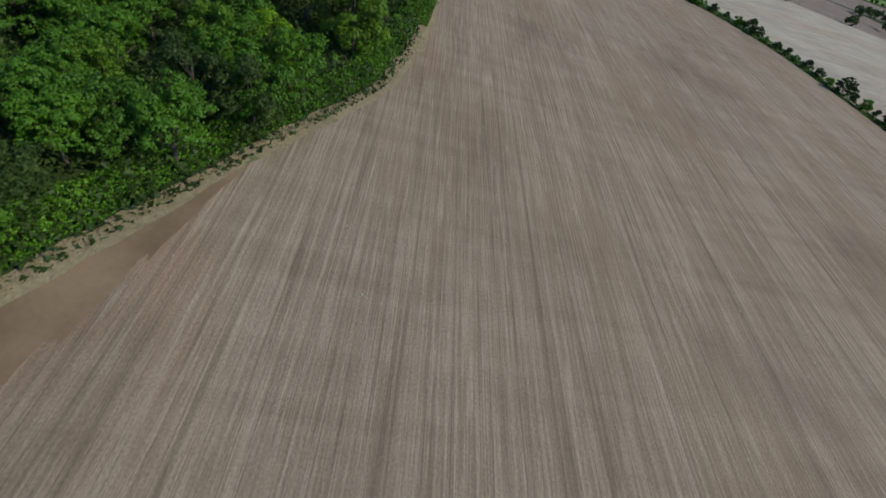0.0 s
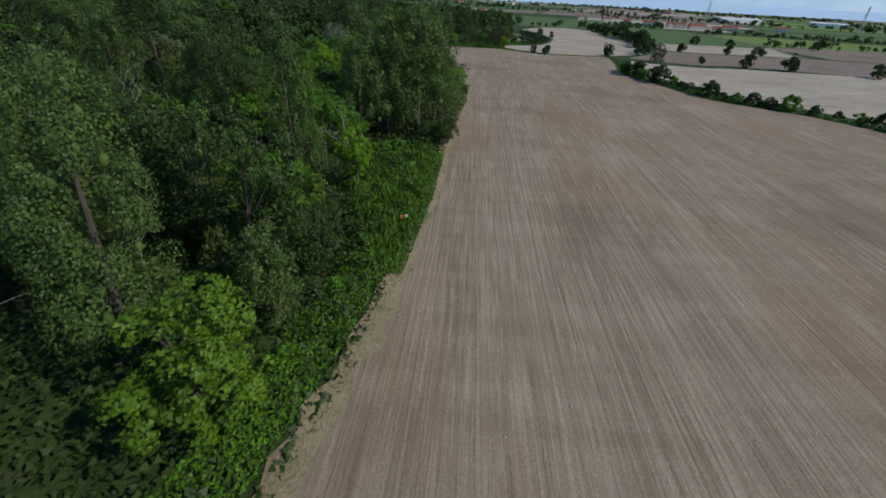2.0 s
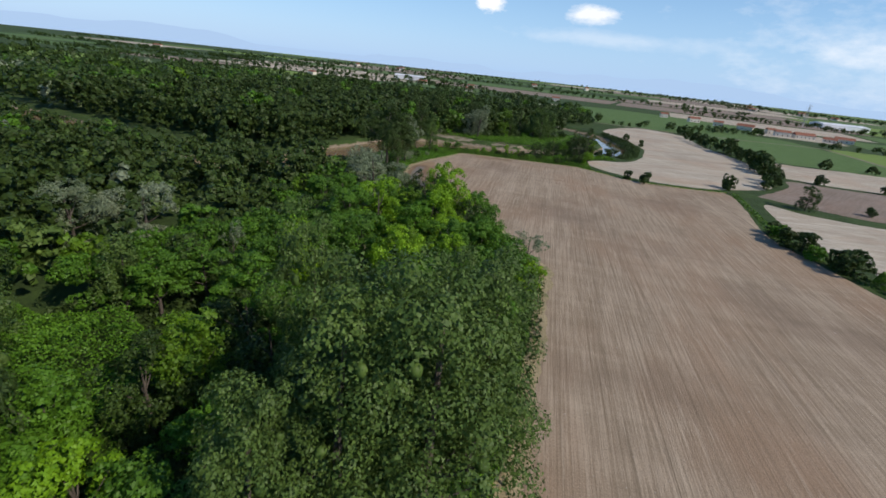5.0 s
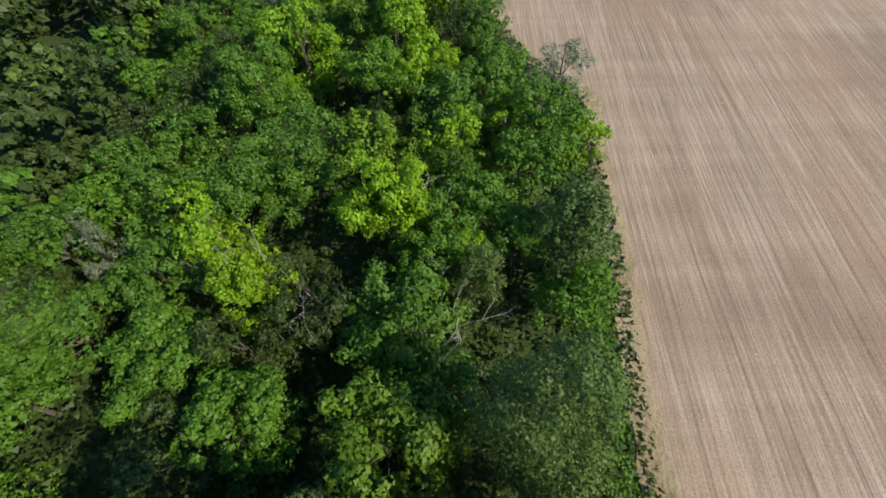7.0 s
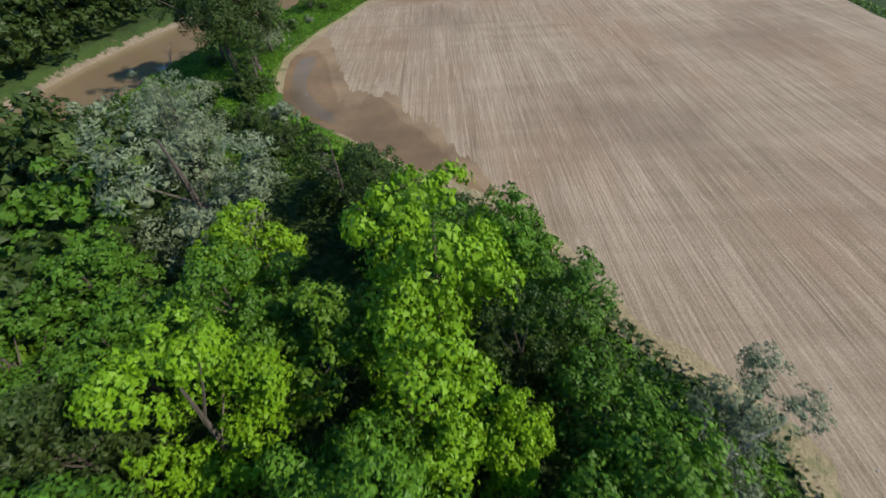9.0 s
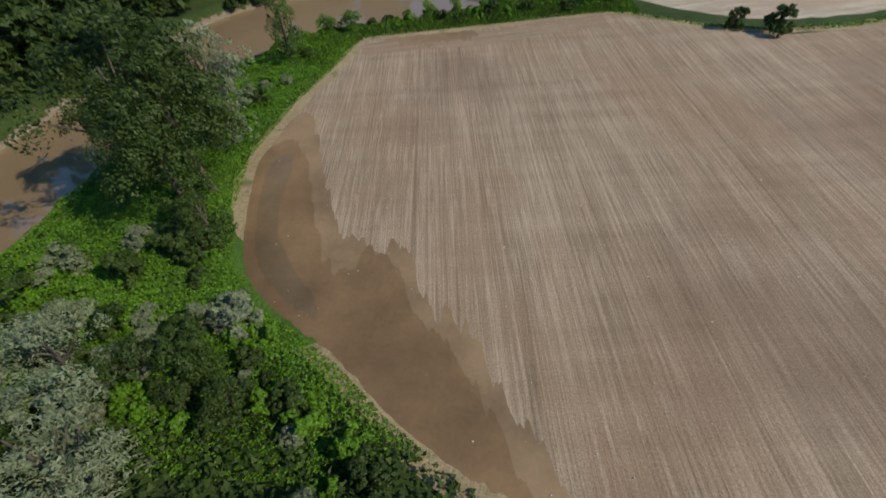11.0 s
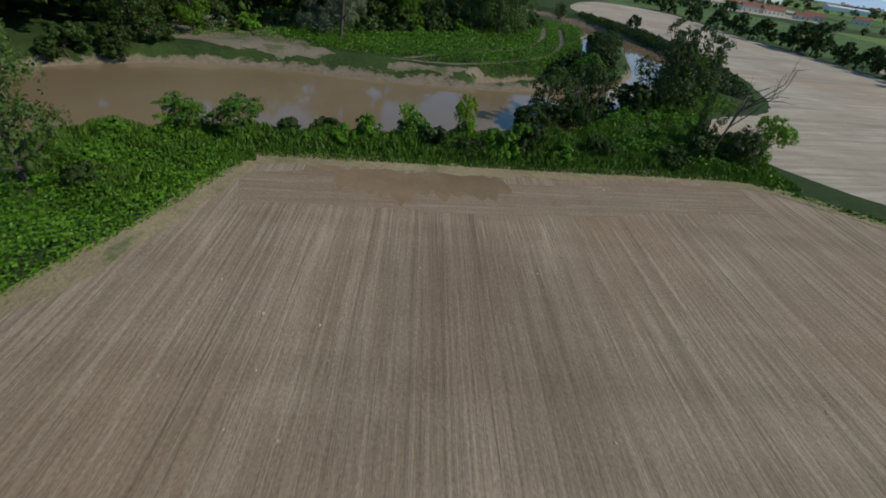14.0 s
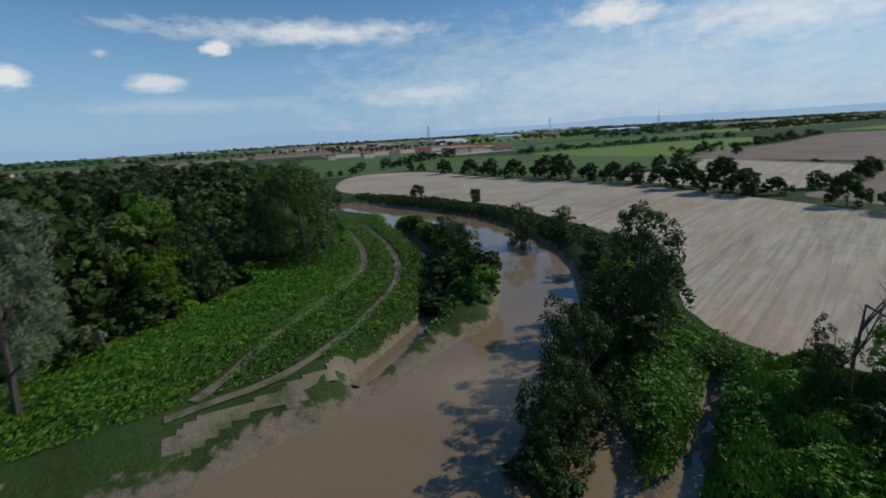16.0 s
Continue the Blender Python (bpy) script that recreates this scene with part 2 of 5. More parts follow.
def leaf_material(name, dark, light, tint):
    """Leaves: paler and darker ones within a crown, and crowns that differ from tree to tree."""
    m, n, l, bsdf = material(name, 0.55)
    geo, info = n.new("ShaderNodeNewGeometry"), n.new("ShaderNodeObjectInfo")
    c = ramped(n, l, geo.outputs["Random Per Island"], [(0.0, dark), (1.0, light)])
    patch = noise_fac(n, l, mapped(n, l, (1, 1, 1)), 0.16, 4.0, 0.65)
    c = mix(n, l, 1.0, c, ramped(n, l, patch, [(0.34, (0.62, 0.64, 0.62)), (0.52, (1.0, 1.0, 1.0)), (0.70, (1.22, 1.16, 1.10))]), "MULTIPLY")
    c = mix(n, l, ramped(n, l, info.outputs["Random"], [(0.0, (0, 0, 0)), (1.0, (0.65, 0.65, 0.65))]), c, tint)
    l.new(c, bsdf.inputs["Base Color"])
    tr = n.new("ShaderNodeBsdfTranslucent")
    l.new(c, tr.inputs["Color"])
    ms = n.new("ShaderNodeMixShader")
    ms.inputs["Fac"].default_value = 0.22
    l.new(bsdf.outputs["BSDF"], ms.inputs[1])
    l.new(tr.outputs["BSDF"], ms.inputs[2])
    l.new(ms.outputs["Shader"], n["Material Output"].inputs["Surface"])
    return m


LEAF = {
    "locust": leaf_material("locust_leaves", (0.062, 0.158, 0.011), (0.096, 0.228, 0.017), (0.056, 0.130, 0.015)),
    "maple": leaf_material("maple_leaves", (0.140, 0.280, 0.010), (0.215, 0.385, 0.014), (0.125, 0.270, 0.012)),
    "elm": leaf_material("elm_leaves", (0.075, 0.160, 0.010), (0.135, 0.250, 0.016), (0.080, 0.165, 0.012)),
    "poplar": leaf_material("poplar_leaves", (0.050, 0.096, 0.018), (0.120, 0.196, 0.042), (0.066, 0.118, 0.025)),
    "willow": leaf_material("willow_leaves", (0.140, 0.180, 0.100), (0.250, 0.298, 0.190), (0.140, 0.188, 0.090)),
    "dark": leaf_material("dark_leaves", (0.026, 0.056, 0.010), (0.058, 0.106, 0.018), (0.042, 0.070, 0.016)),
    "weed": leaf_material("weed_leaves", (0.060, 0.160, 0.010), (0.130, 0.300, 0.018), (0.08, 0.18, 0.016)),
    "reed": leaf_material("tall_herb_leaves", (0.055, 0.130, 0.014), (0.120, 0.235, 0.026), (0.075, 0.16, 0.02)),
    "straw": leaf_material("dry_grass", (0.20, 0.15, 0.08), (0.36, 0.28, 0.17), (0.26, 0.2, 0.11)),
}


def bark_material(name, dark, light):
    m, n, l, bsdf = material(name, 0.9)
    v = mapped(n, l, (6, 6, 1.2))
    f = noise_fac(n, l, v, 1.5, 6.0, 0.7)
    l.new(ramped(n, l, f, [(0.3, dark), (0.7, light)]), bsdf.inputs["Base Color"])
    bump(n, l, bsdf, f, 0.6, 0.05)
    return m


BARK = bark_material("bark", (0.045, 0.036, 0.028), (0.13, 0.11, 0.09))
DEADWOOD = bark_material("bleached_deadwood", (0.20, 0.18, 0.155), (0.42, 0.39, 0.35))

# ---- plan ----
FIELD = [(-75, -120), (-45, -40), (-31, -5), (-24.4, 13.8), (-22, 21), (-18.6, 31.6), (-16.2, 39), (-12.9, 47.7), (-9.4, 58), (-8.6, 71), (-8.6, 83),
         (-10, 105), (-12, 122), (-13.4, 135), (-14.2, 150), (-15.6, 171), (-17, 183), (-18.3, 197), (-26.9, 206), (-34.4, 219), (-48, 227.8),
         (-53.3, 231.2), (-59.3, 236.2), (-68.4, 241.7), (-73.6, 247.2), (-77.4, 257.8), (-79.4, 267.5), (-77.9, 283), (-75, 296), (-73.5, 308.4),
         (-69, 310.4), (-61, 312), (-53, 313.6), (-43.7, 316), (-33, 319.5), (-24, 321), (-20.5, 320.6), (-14, 316.8), (-5, 312.2), (6, 309.6), (20, 311.3),
         (37, 317), (38.5, 290), (37, 260), (44, 238), (57, 208), (80, 192), (98, 166), (112, 120), (130, 60), (170, -120)]
RIVER = [(-330, 235, 18), (-250, 236, 20), (-195, 229, 19), (-150, 219, 16), (-126, 228, 17), (-117, 248, 21), (-115, 275, 22), (-111, 298, 21), (-104, 318, 29),
         (-89.5, 329.6, 32), (-67.0, 334.9, 27.6), (-49.6, 341.4, 22.6), (-37, 352.6, 12.8), (-25.8, 363.2, 10.8), (-13.8, 381.6, 12.4), (-7, 405, 15), (-6, 425, 15), (-14, 450, 16), (-30, 482, 16),
         (-70, 510, 16), (-160, 530, 16), (-330, 540, 18)]
WATER_Z = -2.3
SIDE_CHANNEL = [(-54, 357.0, 1.6), (-51, 359.4, 2.2), (-45.8, 363.5, 2.4), (-40.6, 368.2, 2.4), (-30.8, 386.2, 2.4), (-25, 412, 2.6), (-23.5, 430, 2.6), (-16, 446, 3.0)]
CREEK = [(-52, 331.5, 6.0), (-46, 331.0, 3.6), (-39, 331.8, 1.6), (-34.2, 333.9, 0.9), (-29.9, 336.0, 0.7), (-25.5, 338.4, 0.6)]


def smooth_line(points, step):
    """A Catmull-Rom line through rows of numbers, in steps of about that many metres."""
    p = np.array(points, float)
    p = np.vstack([2 * p[0] - p[1], p, 2 * p[-1] - p[-2]])
    out = []
    for a, b, c, d in zip(p, p[1:], p[2:], p[3:]):
        for u in np.linspace(0, 1, max(2, int(np.hypot(*(c - b)[:2]) / step)), endpoint=False):
            out.append(0.5 * (2 * b + (c - a) * u + (2 * a - 5 * b + 4 * c - d) * u * u + (3 * b - a - 3 * c + d) * u ** 3))
    return np.array(out + [p[-2]])


RIVER_LINE = smooth_line(RIVER, 3.0)
BROOKS = [smooth_line(SIDE_CHANNEL, 1.0), smooth_line(CREEK, 1.0)]


def line_gap(line, x, y):
    best = np.full(x.shape, 1e9)
    for px, py, w in line:
        best = np.minimum(best, np.hypot(x - px, y - py) - w / 2)
    return best


def river_gap(x, y):
    """Metres from the river's edge: below 0 in the water."""
    return line_gap(RIVER_LINE, np.atleast_1d(x).astype(float), np.atleast_1d(y).astype(float))


def brook_gap(x, y):
    """The same for the side channel and the creek."""
    x, y = np.atleast_1d(x).astype(float), np.atleast_1d(y).astype(float)
    best = np.full(x.shape, 1e9)
    near = (x > -62) & (x < -8) & (y > 322) & (y < 456)
    if near.any():
        best[near] = np.minimum(line_gap(BROOKS[0], x[near], y[near]), line_gap(BROOKS[1], x[near], y[near]))
    return best


def ground_z(x, y):
    g = river_gap(x, y)
    bar = np.clip((np.asarray(y) - 345) / 8, 0, 1) * np.clip((-36 - np.asarray(x)) / 6, 0, 1) * np.clip((np.asarray(x) + 118) / 8, 0, 1) * (np.asarray(y) < 380)
    u = np.clip((g + 2.0) / (5.5 + 4.5 * bar), 0, 1)
    w = np.clip((brook_gap(x, y) + 1.0) / 3.4, 0, 1)
    return np.minimum(-3.6 + 3.6 * (u * u * (3 - 2 * u)), -3.0 + 3.0 * (w * w * (3 - 2 * w)))


def inside(poly, x, y):
    x, y = np.atleast_1d(x), np.atleast_1d(y)
    hit = np.zeros(x.shape, bool)
    for (x1, y1), (x2, y2) in zip(poly, poly[1:] + poly[:1]):
        cross = (y1 > y) != (y2 > y)
        with np.errstate(divide="ignore", invalid="ignore"):
            hit ^= cross & (x < (x2 - x1) * (y - y1) / (y2 - y1 + 1e-12) + x1)
    return hit


def edge_gap(poly, x, y):
    """Metres to the outline of poly."""
    x, y = np.atleast_1d(x).astype(float), np.atleast_1d(y).astype(float)
    best = np.full(x.shape, 1e9)
    for (x1, y1), (x2, y2) in zip(poly, poly[1:] + poly[:1]):
        dx, dy = x2 - x1, y2 - y1
        u = np.clip(((x - x1) * dx + (y - y1) * dy) / (dx * dx + dy * dy), 0, 1)
        best = np.minimum(best, np.hypot(x - x1 - u * dx, y - y1 - u * dy))
    return best


def mesh_object(name, verts, faces, mat, parent=None, label="", smooth=False):
    me = bpy.data.meshes.new(name)
    if isinstance(verts, np.ndarray) and isinstance(faces, np.ndarray):
        me.vertices.add(len(verts))
        me.vertices.foreach_set("co", verts.astype(np.float32).ravel())
        k = faces.shape[1]
        me.loops.add(faces.size)
        me.loops.foreach_set("vertex_index", faces.astype(np.int32).ravel())
        me.polygons.add(len(faces))
        me.polygons.foreach_set("loop_start", np.arange(0, faces.size, k, dtype=np.int32))
        me.update(calc_edges=True)
    else:
        me.from_pydata([tuple(map(float, v)) for v in verts], [], [tuple(map(int, f)) for f in faces])
    if smooth:
        me.shade_smooth()
    me.materials.append(mat)
    ob = new(name, me)
    if parent is not None:
        ob.parent = parent
    if label:
        ob["label"] = label
    return ob


def sheet(name, poly, z, mat, label, category, ragged=0.0, step=2.0, soft=True):
    """A flat patch of land with a slightly ragged outline, a little above what it lies on."""
    line = smooth_line(poly + [poly[0]], step)[:-1] if soft else np.array(poly, float)
    if ragged:
        line = np.array([(x + ragged * noise.noise((x * .35, y * .35, z)), y + ragged * noise.noise((x * .35 + 40, y * .35, z))) for x, y in line])
    bm = bmesh.new()
    f = bm.faces.new([bm.verts.new((x, y, z)) for x, y in line])
    f.normal_update()
    if f.normal.z < 0:
        f.normal_flip()
    bmesh.ops.triangulate(bm, faces=[f])
    me = bpy.data.meshes.new(name)
    bm.to_mesh(me)
    bm.free()
    me.materials.append(mat)
    return tagged(new(name, me), label, category, kind="structure")


# ---- ground: one sheet to the horizon, with the river's bed in it ----
def axis(lo, hi, step, far):
    a = list(np.arange(lo, hi + step, step))
    d = step
    while a[0] > -far:
        d = min(d * 1.3, 6.5 if a[0] > -330 else 1e9)
        a.insert(0, a[0] - d)
    d = step
    while a[-1] < far:
        d = min(d * 1.3, 6.5 if a[-1] < 560 else 1e9)
        a.append(a[-1] + d)
    return np.array(a)


gx, gy = axis(-135, 15, 1.3, 4600), axis(200, 450, 1.3, 4600)
X, Y = np.meshgrid(gx, gy)
Z = ground_z(X.ravel(), Y.ravel())
bumps = np.array([noise.noise((x * .15, y * .15, 0)) for x, y in zip(X.ravel(), Y.ravel())])
Z = Z + np.where(inside(FIELD, X.ravel(), Y.ravel()) | (Z > -0.3), 0, 0.25 * bumps) - 0.02
nx = len(gx)
i, j = np.meshgrid(np.arange(nx - 1), np.arange(len(gy) - 1))
q = (j * nx + i).ravel()
ground = tagged(mesh_object("ground", np.stack([X.ravel(), Y.ravel(), Z], 1), np.stack([q, q + 1, q + nx + 1, q + nx], 1), GROUND, smooth=True),
                "dark green overgrown river plain", "ground", kind="structure")

def water_strip(line, margin, z, label):
    d = np.gradient(line[:, :2], axis=0)
    d /= np.linalg.norm(d, axis=1)[:, None]
    side = np.stack([-d[:, 1], d[:, 0]], 1) * (line[:, 2:] / 2 + margin)
    a, b = line[:, :2] + side, line[:, :2] - side
    v = np.vstack([np.c_[a, np.full(len(a), z)], np.c_[b, np.full(len(b), z)]])
    k = np.arange(len(a) - 1)
    return tagged(mesh_object("water", v, np.stack([k, k + len(a), k + len(a) + 1, k + 1], 1)[:, ::-1].copy(), WATER, smooth=True), label, "river", kind="structure")


water_strip(RIVER_LINE, 2.5, WATER_Z, "smooth silty brown river water")
water_strip(BROOKS[0], 0.7, WATER_Z + 0.012, "narrow side channel of silty water")
water_strip(BROOKS[1], 0.7, WATER_Z + 0.02, "narrow muddy creek beside the river")

sheet("field", FIELD, 0.03, SOIL, "bare tilled brown field with fine drill rows", "field", 0.5)

def raked_sheet(name, poly, z, mat, label, category, rake):
    """A patch of soil whose outline frays along the drill rows."""
    line = smooth_line(poly + [poly[0]], 0.35)[:-1]
    along = Vector((-ROW_TURN, 1, 0)).normalized()
    out = []
    for x, y in line:
        keep = min(1.0, float(edge_gap(FIELD, x, y)[0]) / 3.0)
        q = rake * keep * (noise.noise(((x + ROW_TURN * y) * 1.1, y * 0.05, z * 50)) + 0.4 * noise.noise(((x + ROW_TURN * y) * 3.1, y * 0.05, z * 90)))
        out.append((x + along.x * q, y + along.y * q))
    return sheet(name, out, z, mat, label, category, soft=False)


# damp, wet and flooded soil in the low corner by the wood
WET_EDGE = [(-36, 222.5), (-48, 228.4), (-53.5, 231.8), (-59.6, 236.8), (-68.2, 242.3), (-73, 247.6), (-76.8, 258), (-78.8, 267.5), (-77.8, 278)]
raked_sheet("damp_soil", WET_EDGE + [(-75, 279), (-71.5, 271), (-67.0, 260.5), (-62.4, 253), (-55.5, 250.0), (-51.8, 243.5), (-47.0, 239.5), (-43.6, 233), (-39.2, 226.6)], 0.045, MUD_DAMP, "orange-brown damp soil round a puddle", "soil", 3.0)
raked_sheet("wet_mud", WET_EDGE[:-1] + [(-76.5, 272), (-73, 269), (-70.0, 262), (-67, 255), (-63.5, 248), (-60.4, 247.2), (-59.7, 250.5), (-55.5, 248), (-53, 242), (-49.4, 239), (-46.5, 234.5), (-42.5, 228)], 0.06, MUD_WET, "dark wet mud in the field corner", "mud", 2.2)
raked_sheet("puddle", [(-62.5, 240.4), (-68, 244), (-72.2, 249), (-75.4, 258), (-76.8, 266), (-74.8, 268), (-73.2, 264), (-72.6, 258), (-70.5, 252), (-66.5, 246.5), (-63, 242.5)],
            0.072, MUD_PUDDLE, "shallow muddy puddle at the field edge", "puddle", 0.8)
raked_sheet("damp_soil", [(-69, 309), (-61, 311), (-52, 313), (-50, 310), (-55, 307.5), (-63, 306)], 0.045, MUD_DAMP, "damp brown soil along the field end", "soil", 2.6)
raked_sheet("damp_soil", [(-38, -20), (-24.8, 13.2), (-19.4, 30), (-17.4, 36), (-18, 27), (-19.5, 12), (-21.5, -8), (-28, -26)], 0.045, MUD_DAMP, "reddish damp soil beside the wood", "soil", 3.0)

# ---- neighbouring land ----
LAND = [
    ("field", SOIL_PALE, "pale dry field with cultivator stripes", [(-18.4, 334), (-11, 325.5), (-4, 321), (6, 317), (20, 318), (36, 324), (60, 345), (64, 366), (68, 392), (71, 420), (69, 445), (63, 470), (56, 500), (50, 570), (20, 590), (0, 570), (-14, 530), (-14, 500), (2, 462), (11, 430), (10, 400), (8, 384), (0, 361), (-14, 350), (-19, 341)]),
    ("field", SOIL_PALE, "pale dry field behind a hedge", [(46, 264), (63, 226), (86, 203), (106, 174), (121, 130), (240, 130), (240, 296), (112, 306), (82, 299), (60, 301), (48, 306)]),
    ("field", SOIL_BROWN, "brown bare field between hedges", [(50, 322), (62, 316), (84, 310), (112, 316), (250, 304), (260, 384), (172, 396), (146, 388), (102, 380), (78, 380), (72, 360)]),
    ("field", SOIL_PALE, "pale field beside a track", [(80, 390), (104, 386), (146, 394), (166, 402), (176, 440), (180, 474), (150, 468), (110, 455), (82, 450)]),
    ("crop_field", CROP, "green crop on flat farmland", [(76, 470), (110, 462), (180, 482), (178, 620), (150, 690), (60, 640), (62, 540)]),
    ("crop_field", CROP_LIME, "lime green crop on flat farmland", [(192, 500), (330, 522), (430, 610), (200, 650)]),
    ("field", SOIL_BROWN, "dark bare field on the plain", [(190, 402), (470, 400), (500, 540), (330, 512), (190, 490)]),
    ("crop_field", CROP, "green crop beyond the river", [(-30, 600), (50, 600), (140, 710), (160, 860), (-40, 900), (-120, 700)]),
    ("meadow", MEADOW, "bright green river meadow inside the bend", [(-86, 368), (-78, 369), (-62, 371), (-52, 378), (-43, 392), (-35, 412), (-34, 436), (-40, 440), (-58, 415), (-62, 394), (-76, 380), (-92, 372)]),
    ("meadow", MEADOW, "lush green riverside strip", [(-100, 238), (-84, 232), (-60, 240), (-76, 252), (-82, 268), (-80, 290), (-77, 308), (-88, 306), (-96, 296), (-100, 262)]),
]
for n, (name, mat, label, poly) in enumerate(LAND):
    sheet(name, poly, 0.02 + 0.0041 * n, mat, label, name.split("_")[-1], 0.8)

rng = np.random.default_rng(5)
# a patchwork of farmland out to the horizon
for r in range(9):
    y0 = 720 + 130 * r * (1 + 0.22 * r)
    depth = 130 * (1 + 0.4 * r)
    x0 = -1500 - 200 * r
    while x0 < 1500 + 200 * r:
        w = rng.uniform(150, 420) * (1 + 0.15 * r)
        m = (CROP, SOIL_PALE, CROP_LIME, SOIL_BROWN, CROP, GROUND)[rng.integers(0, 6)]
        if m is not GROUND and not (-130 < x0 < 160 and r == 0):
            sh = 0.35 * (y0 - 700) * 0.2
            sheet("field", [(x0 + sh, y0), (x0 + w - 12 + sh, y0 + rng.uniform(-14, 14)), (x0 + w - 14 + sh + 20, y0 + depth - 8), (x0 + sh + 16, y0 + depth - 8)],
                  0.02, m, "distant flat farm field", "field", soft=False)
        x0 += w
for x0, y0, w, d, m in ((-700, 300, 180, 120, CROP), (-560, 470, 160, 90, SOIL_PALE), (-900, 460, 260, 160, CROP_LIME), (-420, 600, 150, 90, SOIL_BROWN), (540, 180, 300, 200, CROP),
                        (560, 420, 320, 170, CROP_LIME), (300, 160, 200, 110, CROP), (-520, 640, 140, 60, CROP), (900, 250, 400, 300, SOIL_BROWN)):
    sheet("field", [(x0, y0), (x0 + w, y0 + 10), (x0 + w - 8, y0 + d), (x0 + 10, y0 + d - 12)], 0.025, m, "distant flat farm field", "field", soft=False)


def ribbon(name, points, width, z, mat, label, category, wander=0.3):
    """A strip of land along a line."""
    line = smooth_line(points, 2.0)[:, :2]
    d = np.gradient(line, axis=0)
    d /= np.linalg.norm(d, axis=1)[:, None] + 1e-9
    s = np.stack([-d[:, 1], d[:, 0]], 1)
    k = np.arange(len(line))
    wob = np.array([wander * noise.noise((x * .5, y * .5, 3.0)) for x, y in line])[:, None]
    wob2 = np.array([wander * noise.noise((x * .5, y * .5, 9.0)) for x, y in line])[:, None]
    a, b = line + s * (width / 2 + wob), line - s * (width / 2 + wob2)
    z = np.full((len(line), 1), z) if not callable(z) else (z(line[:, 0], line[:, 1])).reshape(-1, 1)
    v = np.vstack([np.hstack([a, z]), np.hstack([b, z])])
    f = np.stack([k[:-1], k[:-1] + len(line), k[1:] + len(line), k[1:]], 1)
    return tagged(mesh_object(name, v, f, mat), label, category, kind="structure")


WEST_EDGE = [p for p in FIELD[1:30]]
ribbon("verge", [(x - 0.5, y + 0.1) for x, y in WEST_EDGE], 2.4, 0.055, VERGE, "dry straw-coloured verge along the field", "verge", 1.1)
ribbon("verge", [(x, y + 0.6) for x, y in FIELD[29:37]], 2.6, 0.055, VERGE, "dry straw-coloured verge along the field end", "verge", 0.9)
ribbon("bank", [(-22, 322.5), (-14, 318.2), (-5, 313.6), (6, 311), (20, 312.8), (37, 318.6)], 2.6, 0.066, VERGE, "earth bank with dry grass", "bank", 0.8)
ribbon("track", [(172, 398), (176, 440), (186, 478), (186, 560), (183, 640)], 5, 0.09, SAND, "pale unpaved farm track", "track")
ribbon("track", [(-40, 592), (60, 600), (183, 640)], 5, 0.09, SAND, "pale unpaved farm track", "track")
ribbon("headland", [(-72.5, 303.6), (-68, 305.4), (-60, 307), (-52, 308.6), (-43, 311), (-33, 315.2), (-24, 317)], 6.0, 0.04, SOIL_END, "smoother worked soil along the field end", "field", 1.0)
PATHS = [[(-70.5, 356.8), (-66, 357.6), (-60.8, 358.8), (-54.2, 363.6), (-48.3, 369.4), (-39.6, 382.1), (-34.2, 401.4), (-31.5, 429.8)],
         [(-68.4, 358.6), (-65.6, 361.6), (-60.7, 368.6), (-54.1, 375.5), (-43.8, 388.4), (-39.1, 404.2), (-36.5, 427.8)],
         [(-90, 352), (-98, 358), (-103, 368), (-104, 384)]]
BARE = [[(-112, 346), (-92, 349), (-84, 351), (-80, 354), (-84, 358), (-94, 362), (-97, 370), (-99, 384), (-108, 386), (-110, 368), (-114, 356)],
        [(-71, 352.5), (-62, 354.2), (-53, 357.6), (-50, 360.5), (-55, 360), (-61, 357), (-70, 356)]]


def draped(name, poly, mat, label, category, lift=0.07, step=0.5, fray=1.5):
    """A patch with a frayed outline that follows the ground."""
    p = np.array(poly)
    lo, hi = p.min(0) - 2, p.max(0) + 2
    xs, ys = np.arange(lo[0], hi[0], step), np.arange(lo[1], hi[1], step)
    gx2, gy2 = np.meshgrid(xs, ys)
    x, y = gx2.ravel(), gy2.ravel()
    gap = edge_gap(poly, x, y) * np.where(inside(poly, x, y), 1, -1)
    gap = gap + np.array([fray * noise.fractal((a * .3, b * .3, 4.0), 1.0, 2.0, 3) for a, b in zip(x, y)])
    z = ground_z(x, y) + lift
    w = len(xs)
    a, b = np.meshgrid(np.arange(w - 1), np.arange(len(ys) - 1))
    k = (b * w + a).ravel()
    quad = np.stack([k, k + 1, k + w + 1, k + w], 1)
    quad = quad[(gap[quad] > 0).all(1) & (z[quad] > WATER_Z - 0.2).all(1)]
    used, back = np.unique(quad, return_inverse=True)
    return tagged(mesh_object(name, np.stack([x, y, z], 1)[used], back.reshape(-1, 4), mat, smooth=True), label, category, kind="structure")


draped("sand_bar", BARE[0], SAND, "bare sandy flat with sparse weeds", "sand")
draped("mud_bar", BARE[1], SAND, "grey silt between path and river", "sand")
for p in PATHS:
    ribbon("path", p, 1.15, lambda x, y: ground_z(x, y) + 0.09, SAND, "trodden sandy path through the grass", "path", 0.45)


